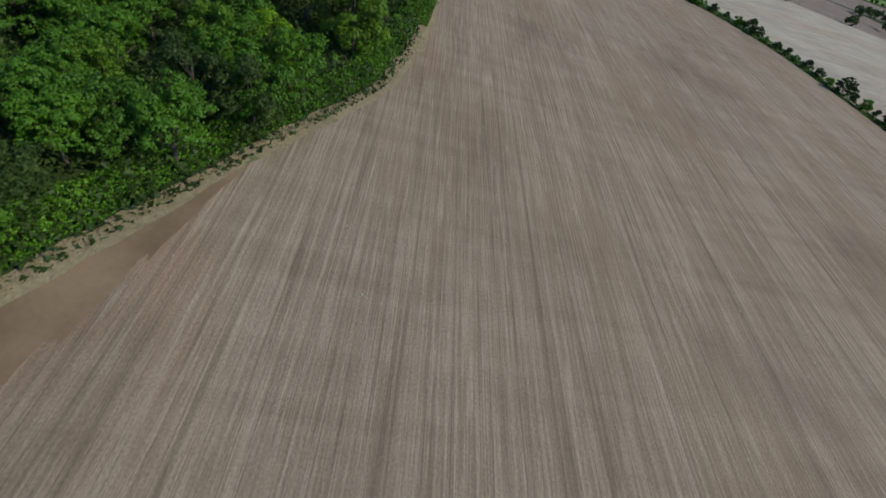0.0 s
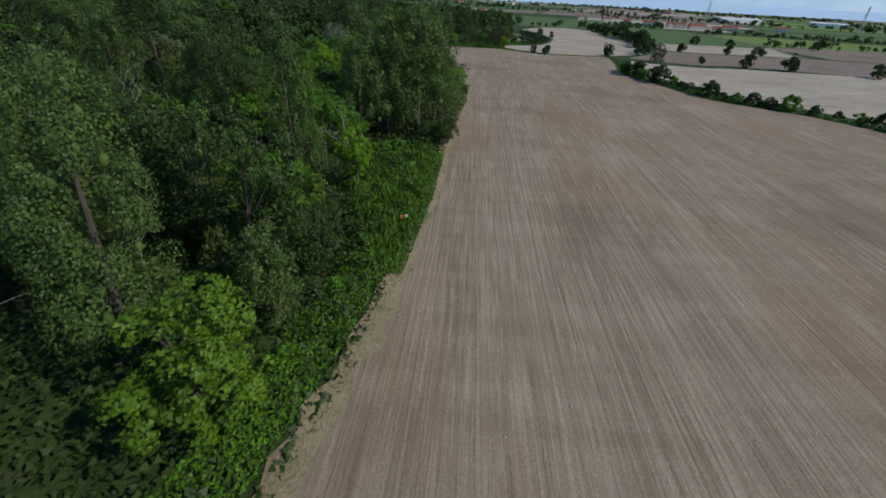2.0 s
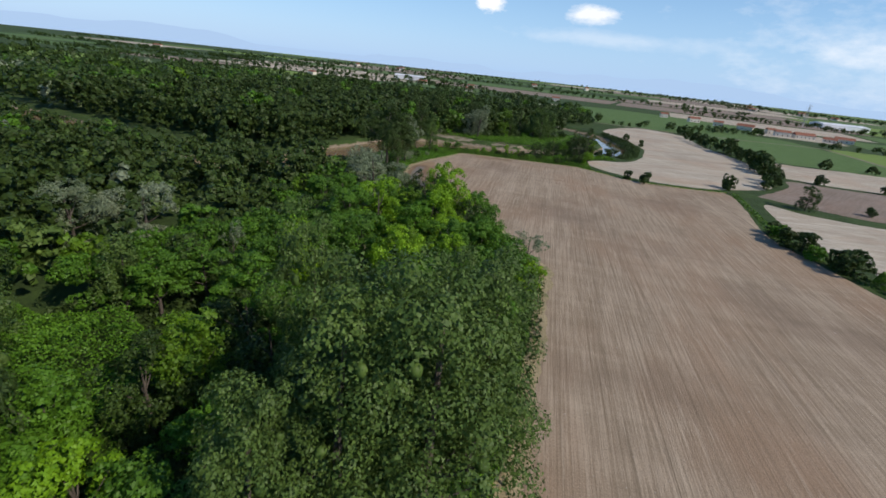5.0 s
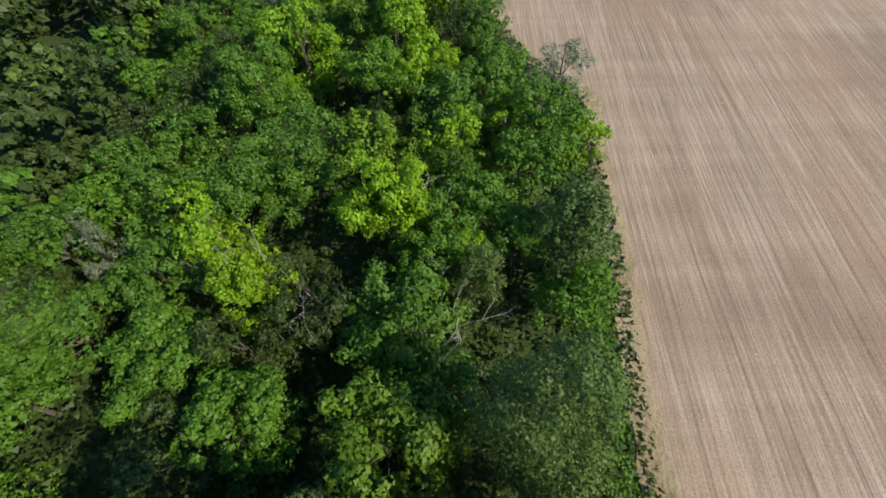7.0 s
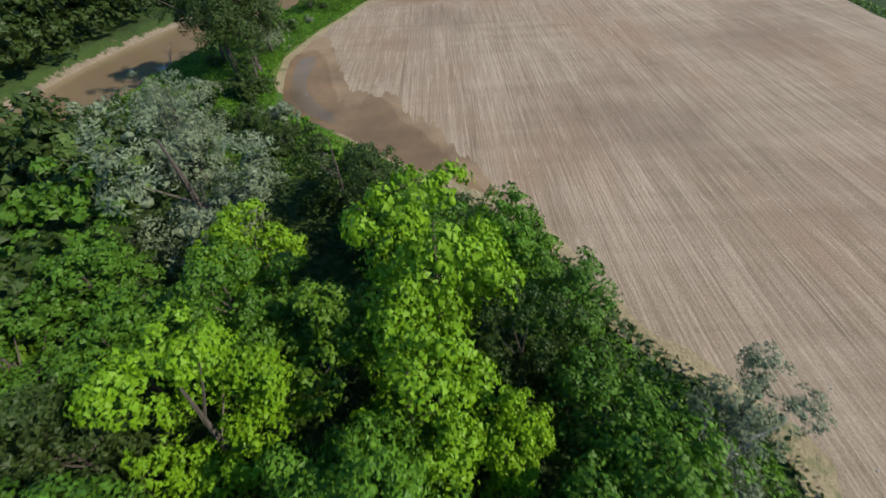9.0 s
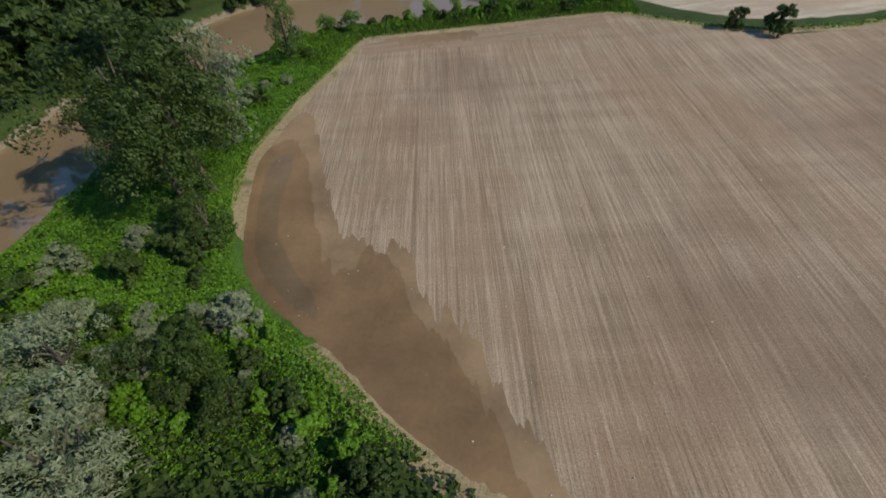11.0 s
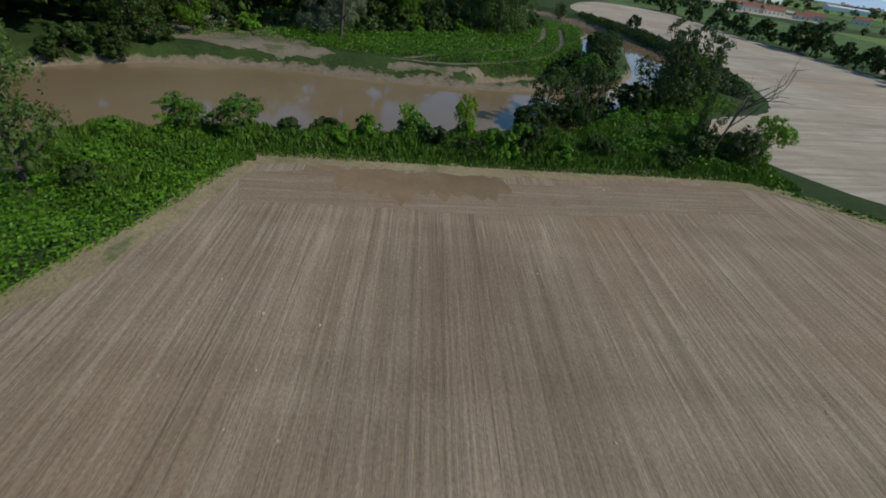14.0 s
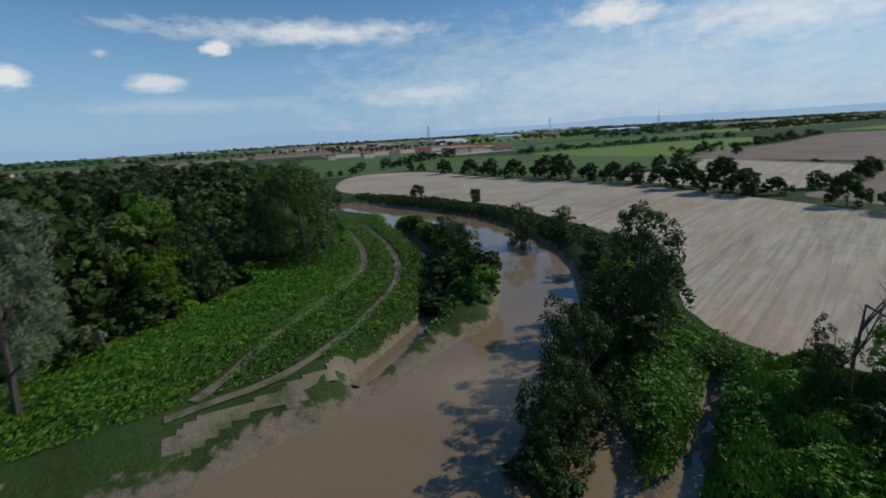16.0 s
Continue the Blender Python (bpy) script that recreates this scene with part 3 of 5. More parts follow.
# ---- plants ----
def tube(points, radii, sides=6):
    """A tapered tube: its points and faces."""
    v, f = [], []
    for n, (p, r) in enumerate(zip(points, radii)):
        d = Vector(points[min(n + 1, len(points) - 1)]) - Vector(points[max(n - 1, 0)])
        q = d.to_track_quat("Z", "Y")
        for s in range(sides):
            a = 2 * math.pi * s / sides
            v.append(tuple(Vector(p) + q @ Vector((r * math.cos(a), r * math.sin(a), 0))))
        if n:
            o = (n - 1) * sides
            f += [(o + s, o + (s + 1) % sides, o + sides + (s + 1) % sides, o + sides + s) for s in range(sides)]
    return v, f


def join(pieces):
    v, f = [], []
    for pv, pf in pieces:
        o = len(v)
        v += pv
        f += [tuple(k + o for k in face) for face in pf]
    return v, f


def unit(a):
    return a / (np.linalg.norm(a, axis=-1, keepdims=True) + 1e-9)


def leaf_sprays(pos, nor, size, r, long=1.0, droop=0.0):
    """One pointed leaf spray for each point, facing about along its normal."""
    t = unit(np.cross(nor, r.normal(size=pos.shape)))
    if droop:
        t = unit(t * (1 - droop) + np.array([0, 0, -1.0]) * droop)
    b = unit(np.cross(nor, t))
    s = (size * r.uniform(0.55, 1.35, len(pos)))[:, None]
    w = r.uniform(0.38, 0.62, len(pos))[:, None] / long
    v = np.stack([pos - t * s * 0.45 * long - b * s * w, pos - t * s * 0.3 * long + b * s * w, pos + t * s * 0.65 * long - nor * s * 0.12], 1).reshape(-1, 3)
    return v, np.arange(len(v)).reshape(-1, 3)


ICO = bmesh.new()
bmesh.ops.create_icosphere(ICO, subdivisions=1, radius=1.0)
ICO_V = np.array([tuple(q.co) for q in ICO.verts])
ICO_F = np.array([[q.index for q in face.verts] for face in ICO.faces])
ICO.free()


def crown_cloud(lobes, count, size, r, long=1.0, droop=0.0, flat=1.0, wild=0.34, core=0.2, split=9):
    """Leaf sprays on the outer caps of clumps that sit on the lobes of a crown, round a shaded core."""
    main = np.array(lobes)
    if split:
        out = unit(r.normal(size=(len(main), split, 3)) + np.array([0, 0, 0.5]))
        sub = main[:, None, :3] + out * (main[:, None, 3:] * r.uniform(0.5, 0.92, (len(main), split, 1))) * np.array([1, 1, flat])
        rad = main[:, None, 3:] * r.uniform(0.30, 0.56, (len(main), split, 1)) * (1.18 if split == 6 else 1.0)
        clumps, out = np.concatenate([sub, rad], 2).reshape(-1, 4), out.reshape(-1, 3)
    else:
        clumps, out = main, np.zeros((len(main), 3))
    pick = r.choice(len(clumps), count, p=clumps[:, 3] ** 2 / (clumps[:, 3] ** 2).sum())
    d = unit(unit(r.normal(size=(count, 3))) + 0.75 * out[pick] + np.array([0, 0, 0.4]))
    depth = np.where(r.random(count) < 0.18, r.uniform(0.3, 0.85, count), r.normal(0.96, 0.11, count))
    pos = clumps[pick, :3] + d * (clumps[pick, 3] * depth)[:, None] * np.array([1, 1, flat])
    nor = unit(d + wild * r.normal(size=(count, 3)))
    v, f = leaf_sprays(pos, nor, size * 1.1, r, long, droop)
    if core:
        ball = ICO_V[None] * r.uniform(0.75, 1.15, (len(main), len(ICO_V), 1))
        cv = (main[:, None, :3] + ball * main[:, None, 3:] * core * np.array([1, 1, flat])).reshape(-1, 3)
        cf = (ICO_F[None] + (np.arange(len(main)) * len(ICO_V))[:, None, None]).reshape(-1, 3)
        v, f = np.vstack([v, cv]), np.vstack([f, cf + len(v)])
    return v, f


def lobes_for(kind, r):
    """Lobes in a crown of height 1 and radius about 0.4 of it."""
    out = []
    if kind == "locust":
        for _ in range(17):
            a, e = r.uniform(0, 6.28), r.uniform(0.05, 1)
            rad = 0.34 * math.sqrt(1 - e * e * 0.75) * r.uniform(0.55, 1.05)
            out.append((rad * math.cos(a), rad * math.sin(a), 0.34 + 0.54 * e, r.uniform(0.12, 0.19)))
    elif kind in ("maple", "elm"):
        for _ in range(20):
            a, e = r.uniform(0, 6.28), r.uniform(-0.9, 1)
            rad = 0.32 * math.sqrt(max(0.05, 1 - e * e)) * r.uniform(0.7, 1.05)
            out.append((rad * math.cos(a), rad * math.sin(a), 0.52 + 0.39 * e, r.uniform(0.11, 0.18)))
    elif kind == "poplar":
        for k in range(24):
            a, e = k * 2.4 + r.uniform(-0.5, 0.5), (k + r.uniform(0, 1)) / 24
            rad = (0.235 - 0.19 * e ** 2) * r.uniform(0.55, 1.05)
            out.append((rad * math.cos(a), rad * math.sin(a), 0.14 + 0.75 * e, r.uniform(0.10, 0.145) * (1.15 - 0.35 * e)))
    elif kind == "willow":
        for _ in range(22):
            a, e = r.uniform(0, 6.28), r.uniform(-1, 1)
            rad = 0.36 * math.sqrt(max(0.42, 1 - e * e * 0.9)) * r.uniform(0.6, 1.05)
            out.append((rad * math.cos(a), rad * math.sin(a), 0.47 + 0.41 * e, r.uniform(0.10, 0.17)))
    elif kind == "oak":
        for _ in range(22):
            a, e = r.uniform(0, 6.28), r.uniform(-0.45, 1)
            rad = 0.36 * math.sqrt(max(0.05, 1 - e * e * 0.9)) * r.uniform(0.6, 1.05)
            out.append((rad * math.cos(a), rad * math.sin(a), 0.55 + 0.33 * e, r.uniform(0.11, 0.19)))
    elif kind == "dark":
        for _ in range(18):
            a, e = r.uniform(0, 6.28), r.uniform(-0.95, 1)
            rad = 0.35 * math.sqrt(max(0.34 if e < 0 else 0.05, 1 - e * e)) * r.uniform(0.6, 1.1)
            out.append((rad * math.cos(a), rad * math.sin(a), 0.49 + 0.39 * e, r.uniform(0.12, 0.2)))
    else:                                   # bushes: leafy down to the ground
        for _ in range(16):
            a, e = r.uniform(0, 6.28), r.uniform(-0.65, 1)
            rad = 0.5 * math.sqrt(max(0.1, 1 - e * e)) * r.uniform(0.5, 1.0)
            out.append((rad * math.cos(a), rad * math.sin(a), 0.38 + 0.42 * e, r.uniform(0.15, 0.24)))
    return out


# kind: leaves, share of the height that a leaf spray is long, stretch, droop, flattening, label, category
KINDS = {
    "locust": ("locust", 0.027, 1.0, 0.0, 0.72, "leafy green locust tree with layered foliage", "tree"),
    "maple": ("maple", 0.029, 1.0, 0.0, 0.95, "bright yellow-green leafy tree", "tree"),
    "elm": ("elm", 0.029, 1.0, 0.0, 0.95, "yellow-green leafy field elm", "tree"),
    "poplar": ("poplar", 0.0212, 1.0, 0.0, 1.15, "tall grey-green poplar with rough crown", "tree"),
    "willow": ("willow", 0.022, 1.5, 0.25, 1.0, "silvery grey-green white willow", "tree"),
    "dark": ("dark", 0.026, 1.1, 0.1, 1.0, "dark green dense woodland tree", "tree"),
    "oak": ("dark", 0.027, 1.0, 0.0, 0.95, "broad dark green riverside poplar", "tree"),
    "bush": ("dark", 0.055, 1.0, 0.0, 0.9, "dark green rounded leafy bush", "bush"),
    "greenbush": ("weed", 0.055, 1.0, 0.0, 0.9, "fresh green rounded leafy bush", "bush"),
    "greybush": ("willow", 0.05, 1.4, 0.1, 0.9, "grey-green willow bush beside the field", "bush"),
}
MADE = {}


def plant(kind, x, y, height, spread=1.0, variant=0, leaves=2600, group="woodland trees", z=None, turn=None, label=""):
    """A tree or bush that stands at x, y; spread widens it."""
    key = (kind, variant, leaves)
    base = float(ground_z(x, y)[0]) if z is None else z
    turn = random.uniform(0, 360) if turn is None else turn
    m = pose(x, y, base - 0.05, random.uniform(-3, 3), random.uniform(-3, 3), turn) @ Matrix.Diagonal((height * spread, height * spread, height, 1))
    if key in MADE:
        o = MADE[key]
        ob = copy_thing(o, m @ Matrix.Diagonal((1 / o.scale.x, 1 / o.scale.y, 1 / o.scale.z, 1)))
    else:
        mat, size, long, droop, flat, text, category = KINDS[kind]
        r = np.random.default_rng(abs(hash(len(kind) * 1000 + variant * 17 + leaves + sum(map(ord, kind)))) % 99991)
        ob = new("tree" if category == "tree" else "bush")
        lobes = lobes_for(kind, r)
        size = size * math.sqrt(4200 / leaves)
        v, f = crown_cloud(lobes, leaves, size, r, long, droop, flat, split=6 if kind in ("poplar", "oak") else 9)
        mesh_object("crown", v, f, LEAF[mat], ob)
        wood = []
        bend = r.normal(0, 0.02, 2)
        top = 0.8 if category == "tree" else 0.45
        n = 5
        pts = [(bend[0] * math.sin(3 * k / n) + 0.0, bend[1] * k / n, top * k / n) for k in range(n + 1)]
        wood.append(tube(pts, [0.021 * (1.15 - k / n) + 0.002 for k in range(n + 1)]))
        for l in lobes[:9]:
            hgt = min(top * 0.95, max(0.12, l[2] * 0.62))
            st = (bend[0] * math.sin(3 * hgt / top), bend[1] * hgt / top, hgt)
            midp = tuple(0.5 * (s + e) + q for s, e, q in zip(st, l[:3], (0, 0, -0.015)))
            wood.append(tube([st, midp, l[:3]], [0.0085, 0.006, 0.002], 4))
        v, f = join(wood)
        mesh_object("trunk", v, f, BARK, ob)
        tagged(ob, text, category, group)
        ob.matrix_basis = m
        MADE[key] = ob
    if label:
        ob["label"] = label
    ob["group"] = group
    return ob


def snag(x, y, height, seed, lean=(0.0, 0.0), label="bare bleached dead tree with forked limbs", thick=1.0, group="", bark=DEADWOOD):
    """A dead tree: one trunk that forks into bare limbs and twigs."""
    r = np.random.default_rng(seed)
    wood, twigs = [], []

    def grow(start, way, length, rad, depth):
        pts, p, w = [start], np.array(start, float), np.array(way, float)
        for k in range(4):
            w = unit(w + 0.09 * r.normal(size=3) + np.array([0, 0, 0.04]))
            p = p + w * length / 4
            pts.append(tuple(p))
        (wood if depth < 1 else twigs).append(tube(pts, [rad * (1 - 0.17 * k) for k in range(5)], 6 if depth == 0 else 4))
        if depth < 3:
            for k in range(3 if depth else 5):
                at = pts[2 + k % 3]
                side = unit(w + 0.55 * r.normal(size=3))
                grow(at, side, length * r.uniform(0.4, 0.62), rad * 0.5, depth + 1)

    grow((0, 0, 0), (lean[0], lean[1], 1.0), height * 0.62, 0.10 * thick, 0)
    ob = new("dead_tree")
    v, f = join(wood)
    mesh_object("trunk", v, f, bark, ob)
    v, f = join(twigs)
    mesh_object("bare_crown", v, f, bark, ob)
    ob.matrix_basis = pose(x, y, float(ground_z(x, y)[0]) - 0.05)
    return tagged(ob, label, "dead tree", group)


def leaf_carpet(name, poly, per_m2, size, height, mat, label, seed, rough=0.35, long=1.0, upright=0.0, gap=None):
    """Low growth over a patch of ground: leaf sprays on a lumpy surface, as one object."""
    r = np.random.default_rng(seed)
    p = np.array(poly)
    lo, hi = p.min(0), p.max(0)
    n = int((hi - lo).prod() * per_m2)
    x, y = r.uniform(lo[0], hi[0], n), r.uniform(lo[1], hi[1], n)
    ok = inside(poly, x, y) & ~inside(FIELD, x, y)
    if gap is not None:
        ok &= river_gap(x, y) > gap
    x, y = x[ok], y[ok]
    clear = np.ones(len(x), bool)
    for p in PATHS:
        for q in smooth_line(p, 0.8):
            clear &= np.hypot(x - q[0], y - q[1]) > 0.85
    clear &= brook_gap(x, y) > 0.35
    for p in BARE:
        clear &= ~inside(p, x, y) | (r.random(len(x)) < 0.42)
    x, y = x[clear], y[clear]
    lump = np.array([0.5 + 0.5 * noise.fractal((a * rough, b * rough, seed), 1.0, 2.0, 3) for a, b in zip(x, y)])
    soft_edge = np.clip(edge_gap(poly, x, y) / 1.6, 0.25, 1) * np.clip(edge_gap(FIELD, x, y) / 2.6, 0.15, 1)
    top = height * np.clip(lump * 1.35, 0.15, 1.4) * soft_edge
    z = ground_z(x, y) + top * np.where(r.random(len(x)) < 0.3, r.uniform(0.1, 0.9, len(x)), r.uniform(0.85, 1.08, len(x)))
    nor = unit(np.array([0, 0, 1.0]) * (1 - upright) + 0.65 * r.normal(size=(len(x), 3)))
    pos = np.stack([x, y, z], 1)
    if upright:
        t = unit(np.array([0, 0, 1.0]) + 0.35 * r.normal(size=pos.shape))
        b = unit(np.cross(t, r.normal(size=pos.shape)))
        s = (size * r.uniform(0.6, 1.4, len(x)))[:, None]
        v = np.stack([pos - t * s * 0.5 * long - b * s * 0.26, pos - t * s * 0.4 * long + b * s * 0.26, pos + t * s * 0.7 * long], 1).reshape(-1, 3)
        f = np.arange(len(v)).reshape(-1, 3)
    else:
        v, f = leaf_sprays(pos, nor, size, r, long)
    return tagged(mesh_object(name, v, f, LEAF[mat]), label, name.replace("_", " "), kind="stuff")


def off_edge(points, d):
    """A line shifted to the left of its way by d metres."""
    line = np.array(points, float)
    t = np.gradient(line, axis=0)
    t /= np.linalg.norm(t, axis=1)[:, None]
    return [tuple(p) for p in line + np.stack([-t[:, 1], t[:, 0]], 1) * d]


# single trees that stand out
HERO = [
    # kind, x, y, height, spread, variant
    # tall poplars at the wood edge, and the old wood behind
    ("poplar", -20.5, 136.5, 25, 1.0, 0), ("poplar", -18.6, 143.6, 23, 0.85, 1), ("poplar", -26, 142, 21.5, 0.95, 2), ("poplar", -25.5, 133, 24, 0.95, 1), ("poplar", -25, 152.5, 19, 0.85, 0),
    ("poplar", -29.5, 127.5, 19.5, 0.85, 2), ("poplar", -34, 142, 24.5, 0.62, 0), ("poplar", -27.4, 100, 22.3, 0.6, 1), ("poplar", -62, 128, 25, 0.8, 2), ("dark", -75, 133, 25, 0.7, 0),
    ("poplar", -88, 128, 26, 0.8, 0), ("dark", -52, 121, 20, 0.75, 1), ("dark", -100, 135, 26, 0.7, 2), ("poplar", -72, 119, 23, 0.8, 1), ("dark", -112, 122, 24, 0.75, 1), ("dark", -14.5, 131, 8.5, 1.1, 0),
    ("poplar", -25, 67.5, 21.5, 0.7, 0), ("poplar", -33, 74, 22, 0.75, 2), ("dark", -21.5, 78, 17, 0.7, 1), ("dark", -30, 84, 17, 0.75, 2), ("dark", -17.5, 84, 9, 0.95, 0), ("dark", -43, 82, 19, 0.75, 0), ("poplar", -40, 62, 20, 0.75, 1),
    ("elm", -16.3, 63.6, 10.4, 1.15, 0), ("maple", -23, 51.5, 7.2, 1.15, 1), ("poplar", -17.4, 73.6, 10, 0.95, 2), ("maple", -21.8, 105.4, 9.0, 0.7, 1), ("elm", -25, 95.5, 6.5, 1.1, 0),
    ("locust", -28.5, 110, 12, 0.85, 1), ("locust", -28, 118, 9, 1.0, 0), ("greenbush", -21, 119.5, 3.8, 1.3, 1), ("locust", -35, 117, 12, 1.0, 2),
    # the wide canopy before the bend
    ("maple", -20.2, 184.4, 6.4, 1.1, 0), ("willow", -22.4, 197, 8.2, 1.05, 0), ("maple", -29, 185.6, 7.5, 0.9, 1), ("willow", -26.4, 192.5, 6.5, 0.9, 1),
    ("maple", -42.6, 201.5, 17, 0.8, 1), ("maple", -43.5, 194.5, 13, 0.95, 0), ("locust", -44.6, 188.6, 12.2, 0.9, 0), ("dark", -36.5, 199, 11, 0.75, 1), ("maple", -37.6, 193, 8.5, 0.8, 2), ("dark", -33, 198, 8, 0.8, 2),
    ("maple", -54, 191.5, 13.8, 0.85, 0), ("locust", -56.4, 183.6, 13, 0.95, 1), ("locust", -68.5, 194.5, 11.2, 1.0, 2), ("locust", -48, 175, 11.8, 1.1, 1), ("locust", -53, 171, 12, 1.0, 2), ("maple", -39.4, 169.8, 13.4, 0.8, 1),
    ("maple", -52.6, 164.4, 12.8, 0.8, 0), ("dark", -42.6, 182.4, 9.5, 0.9, 0), ("locust", -33.8, 175.4, 8.5, 0.9, 2), ("maple", -31, 166, 8, 0.8, 2), ("maple", -48, 160.6, 11.5, 0.75, 2), ("locust", -53, 154, 10.8, 1.1, 0),
    ("poplar", -30, 163.6, 11, 0.85, 1), ("maple", -51, 141.6, 8.8, 0.9, 1), ("locust", -56, 200.5, 12, 0.95, 0),
    ("willow", -66.5, 213.5, 16, 1.25, 0), ("willow", -74, 224.5, 13, 1.0, 1), ("willow", -80, 232, 11, 1.0, 2), ("dark", -55, 220, 11, 0.9, 0), ("dark", -49.5, 215.5, 11, 0.9, 1), ("dark", -71, 233.4, 7.4, 0.95, 0), ("dark", -48, 212, 9, 0.9, 2),
    ("willow", -86, 165, 14, 1.1, 0), ("willow", -94, 158, 13, 1.1, 1), ("willow", -64.5, 162.8, 10, 0.6, 2),
    # riverside
    ("oak", -85.5, 258, 22, 1.0, 0), ("oak", -81.5, 259, 19, 0.85, 1), ("oak", -91, 264, 18, 0.9, 1), ("willow", -84.5, 271, 17.5, 0.8, 1), ("dark", -78.5, 251.5, 8.5, 1.05, 1), ("bush", -84, 244.5, 4.5, 0.9, 0),
    ("poplar", -85, 298, 16.5, 0.62, 1), ("bush", -84, 282, 3.2, 0.8, 1), ("willow", -90, 225, 6.5, 1.0, 0), ("dark", -76, 233, 5.5, 1.1, 2), ("greybush", -73.5, 239.5, 3.0, 0.9, 0),
    ("locust", -81.5, 311.5, 4.0, 1.5, 0), ("locust", -76.5, 312.8, 4.2, 1.5, 1), ("bush", -70, 318, 3.0, 1.2, 0), ("maple", -61.5, 320, 4.2, 0.9, 0), ("greenbush", -60.5, 319, 3.2, 0.9, 0),
    ("maple", -55.3, 321, 5.6, 0.55, 1), ("greenbush", -50.5, 319, 4.4, 0.85, 1), ("bush", -48, 320, 4, 0.9, 1), ("greenbush", -65, 317, 3, 0.9, 0),
    ("dark", -44.2, 338.6, 9.8, 0.8, 1), ("dark", -40, 341, 11.5, 0.8, 0), ("dark", -36, 343.6, 11, 0.8, 2), ("dark", -25, 347.5, 14.5, 0.8, 0), ("dark", -20.5, 350.5, 13, 0.8, 1),
    ("maple", -19, 355.5, 9, 0.7, 0), ("bush", -10, 369, 4.5, 1.1, 0), ("dark", -7.5, 392, 10.5, 0.95, 1), ("dark", -2, 386, 6, 1.2, 2),
    ("maple", -18.5, 328, 6.8, 0.9, 1), ("dark", -25, 330.2, 8.2, 0.5, 0), ("dark", -22, 326.5, 5, 1.1, 1), ("bush", -27, 326, 3.5, 1.2, 0), ("bush", -20.5, 333, 3.0, 1.3, 1),
    ("willow", -82, 364, 19, 0.72, 1), ("willow", -88, 367, 15, 0.8, 0), ("poplar", -51, 398, 19, 1.0, 0), ("poplar", -56, 401, 18.5, 0.95, 1), ("poplar", -46.5, 404, 17, 0.95, 2),
    ("dark", -69, 388, 12, 0.9, 1), ("elm", -72, 384, 9, 1.0, 0), ("willow", -84, 374, 12, 1.0, 2), ("dark", -109, 344, 15, 0.85, 1), ("bush", -108, 338, 4.5, 1.1, 0), ("bush", -112, 334, 5, 1.1, 1), ("elm", -104, 352, 8, 0.9, 1), ("bush", -105, 344, 4, 1.2, 1), ("elm", -74, 396, 16, 0.8, 0),
    ("dark", -92, 388, 18, 0.8, 2), ("dark", -112, 372, 21, 0.75, 0), ("dark", -116, 356, 20, 0.75, 2), ("dark", -66, 405, 15, 0.85, 0), ("dark", -27.5, 384, 6.5, 0.9, 2), ("dark", -23, 396, 6.2, 1.0, 0), ("greenbush", -33.5, 366.5, 4.6, 1.1, 0), ("bush", -30.5, 371.5, 5.5, 1.1, 1), ("dark", -29, 377, 6.5, 0.95, 1), ("bush", -24.5, 390, 5.5, 1.1, 0), ("bush", -39, 370, 3.5, 1.6, 0),
    ("bush", -35.5, 372, 4.5, 1.4, 1), ("bush", -32.5, 379, 5, 1.3, 1), ("bush", -30, 386, 4.5, 1.2, 0), ("bush", -24, 402, 4, 1.2, 0), ("bush", -22, 418, 4, 1.3, 1),
    ("bush", -46.5, 337, 4.5, 1.1, 1), ("bush", -43, 340.5, 4.5, 1.1, 0), ("bush", -39, 343.5, 4.5, 1.1, 1), ("bush", -34.5, 346, 4.5, 1.1, 0), ("bush", -28.5, 350, 4.5, 1.1, 1), ("bush", -23, 353.5, 4.5, 1.1, 0), ("bush", -30, 343, 4.5, 1.1, 0), ("bush", -14.5, 363, 4, 1.2, 1),
    ("bush", -73, 314.5, 2.4, 1.1, 1), ("greenbush", -67, 315.5, 2.2, 1.2, 0), ("bush", -58, 317.5, 2.8, 1.1, 0), ("bush", -54, 317, 2.2, 1.2, 1), ("greenbush", -44.5, 319.5, 2.6, 1.1, 0), ("bush", -40, 322, 2.8, 1.3, 0),
    ("greenbush", -36, 325, 2.4, 1.3, 1), ("bush", -31, 323, 2.8, 1.2, 1), ("greenbush", -86, 308, 2.2, 1.3, 0), ("bush", -82, 300, 2.2, 1.3, 1), ("greenbush", -86, 290, 2.4, 1.3, 1), ("bush", -92, 262, 2.6, 1.3, 0),
    ("greenbush", -80, 239, 2.8, 1.2, 0), ("bush", -72, 232, 3.4, 1.1, 1), ("dark", -66, 231, 5, 1.0, 1), ("greenbush", -60, 231, 3.2, 1.2, 1), ("bush", -54, 227, 3.0, 1.2, 0), ("greybush", -79, 229, 3.5, 1.1, 1),
    # hedge bushes round the fields
    ("bush", -0.8, 312.2, 4.2, 0.9, 0), ("bush", 5.6, 309.8, 5.2, 0.95, 1), ("bush", 40.3, 328, 7.4, 0.75, 0), ("dark", 62, 309, 9.5, 1.05, 1), ("bush", 86, 318, 4, 1, 1),
    ("bush", 10, 440, 4.6, 0.9, 0), ("bush", 1, 467, 5, 0.9, 1), ("dark", -25, 486, 7, 1, 1),
]
for n, (kind, x, y, h, s, v) in enumerate(HERO):
    plant(kind, x, y, h, s, v, leaves=20000 if h > 17.5 else 8500 if h > 7 else 4200, group="standing trees" if KINDS[kind][6] == "tree" else "bushes")

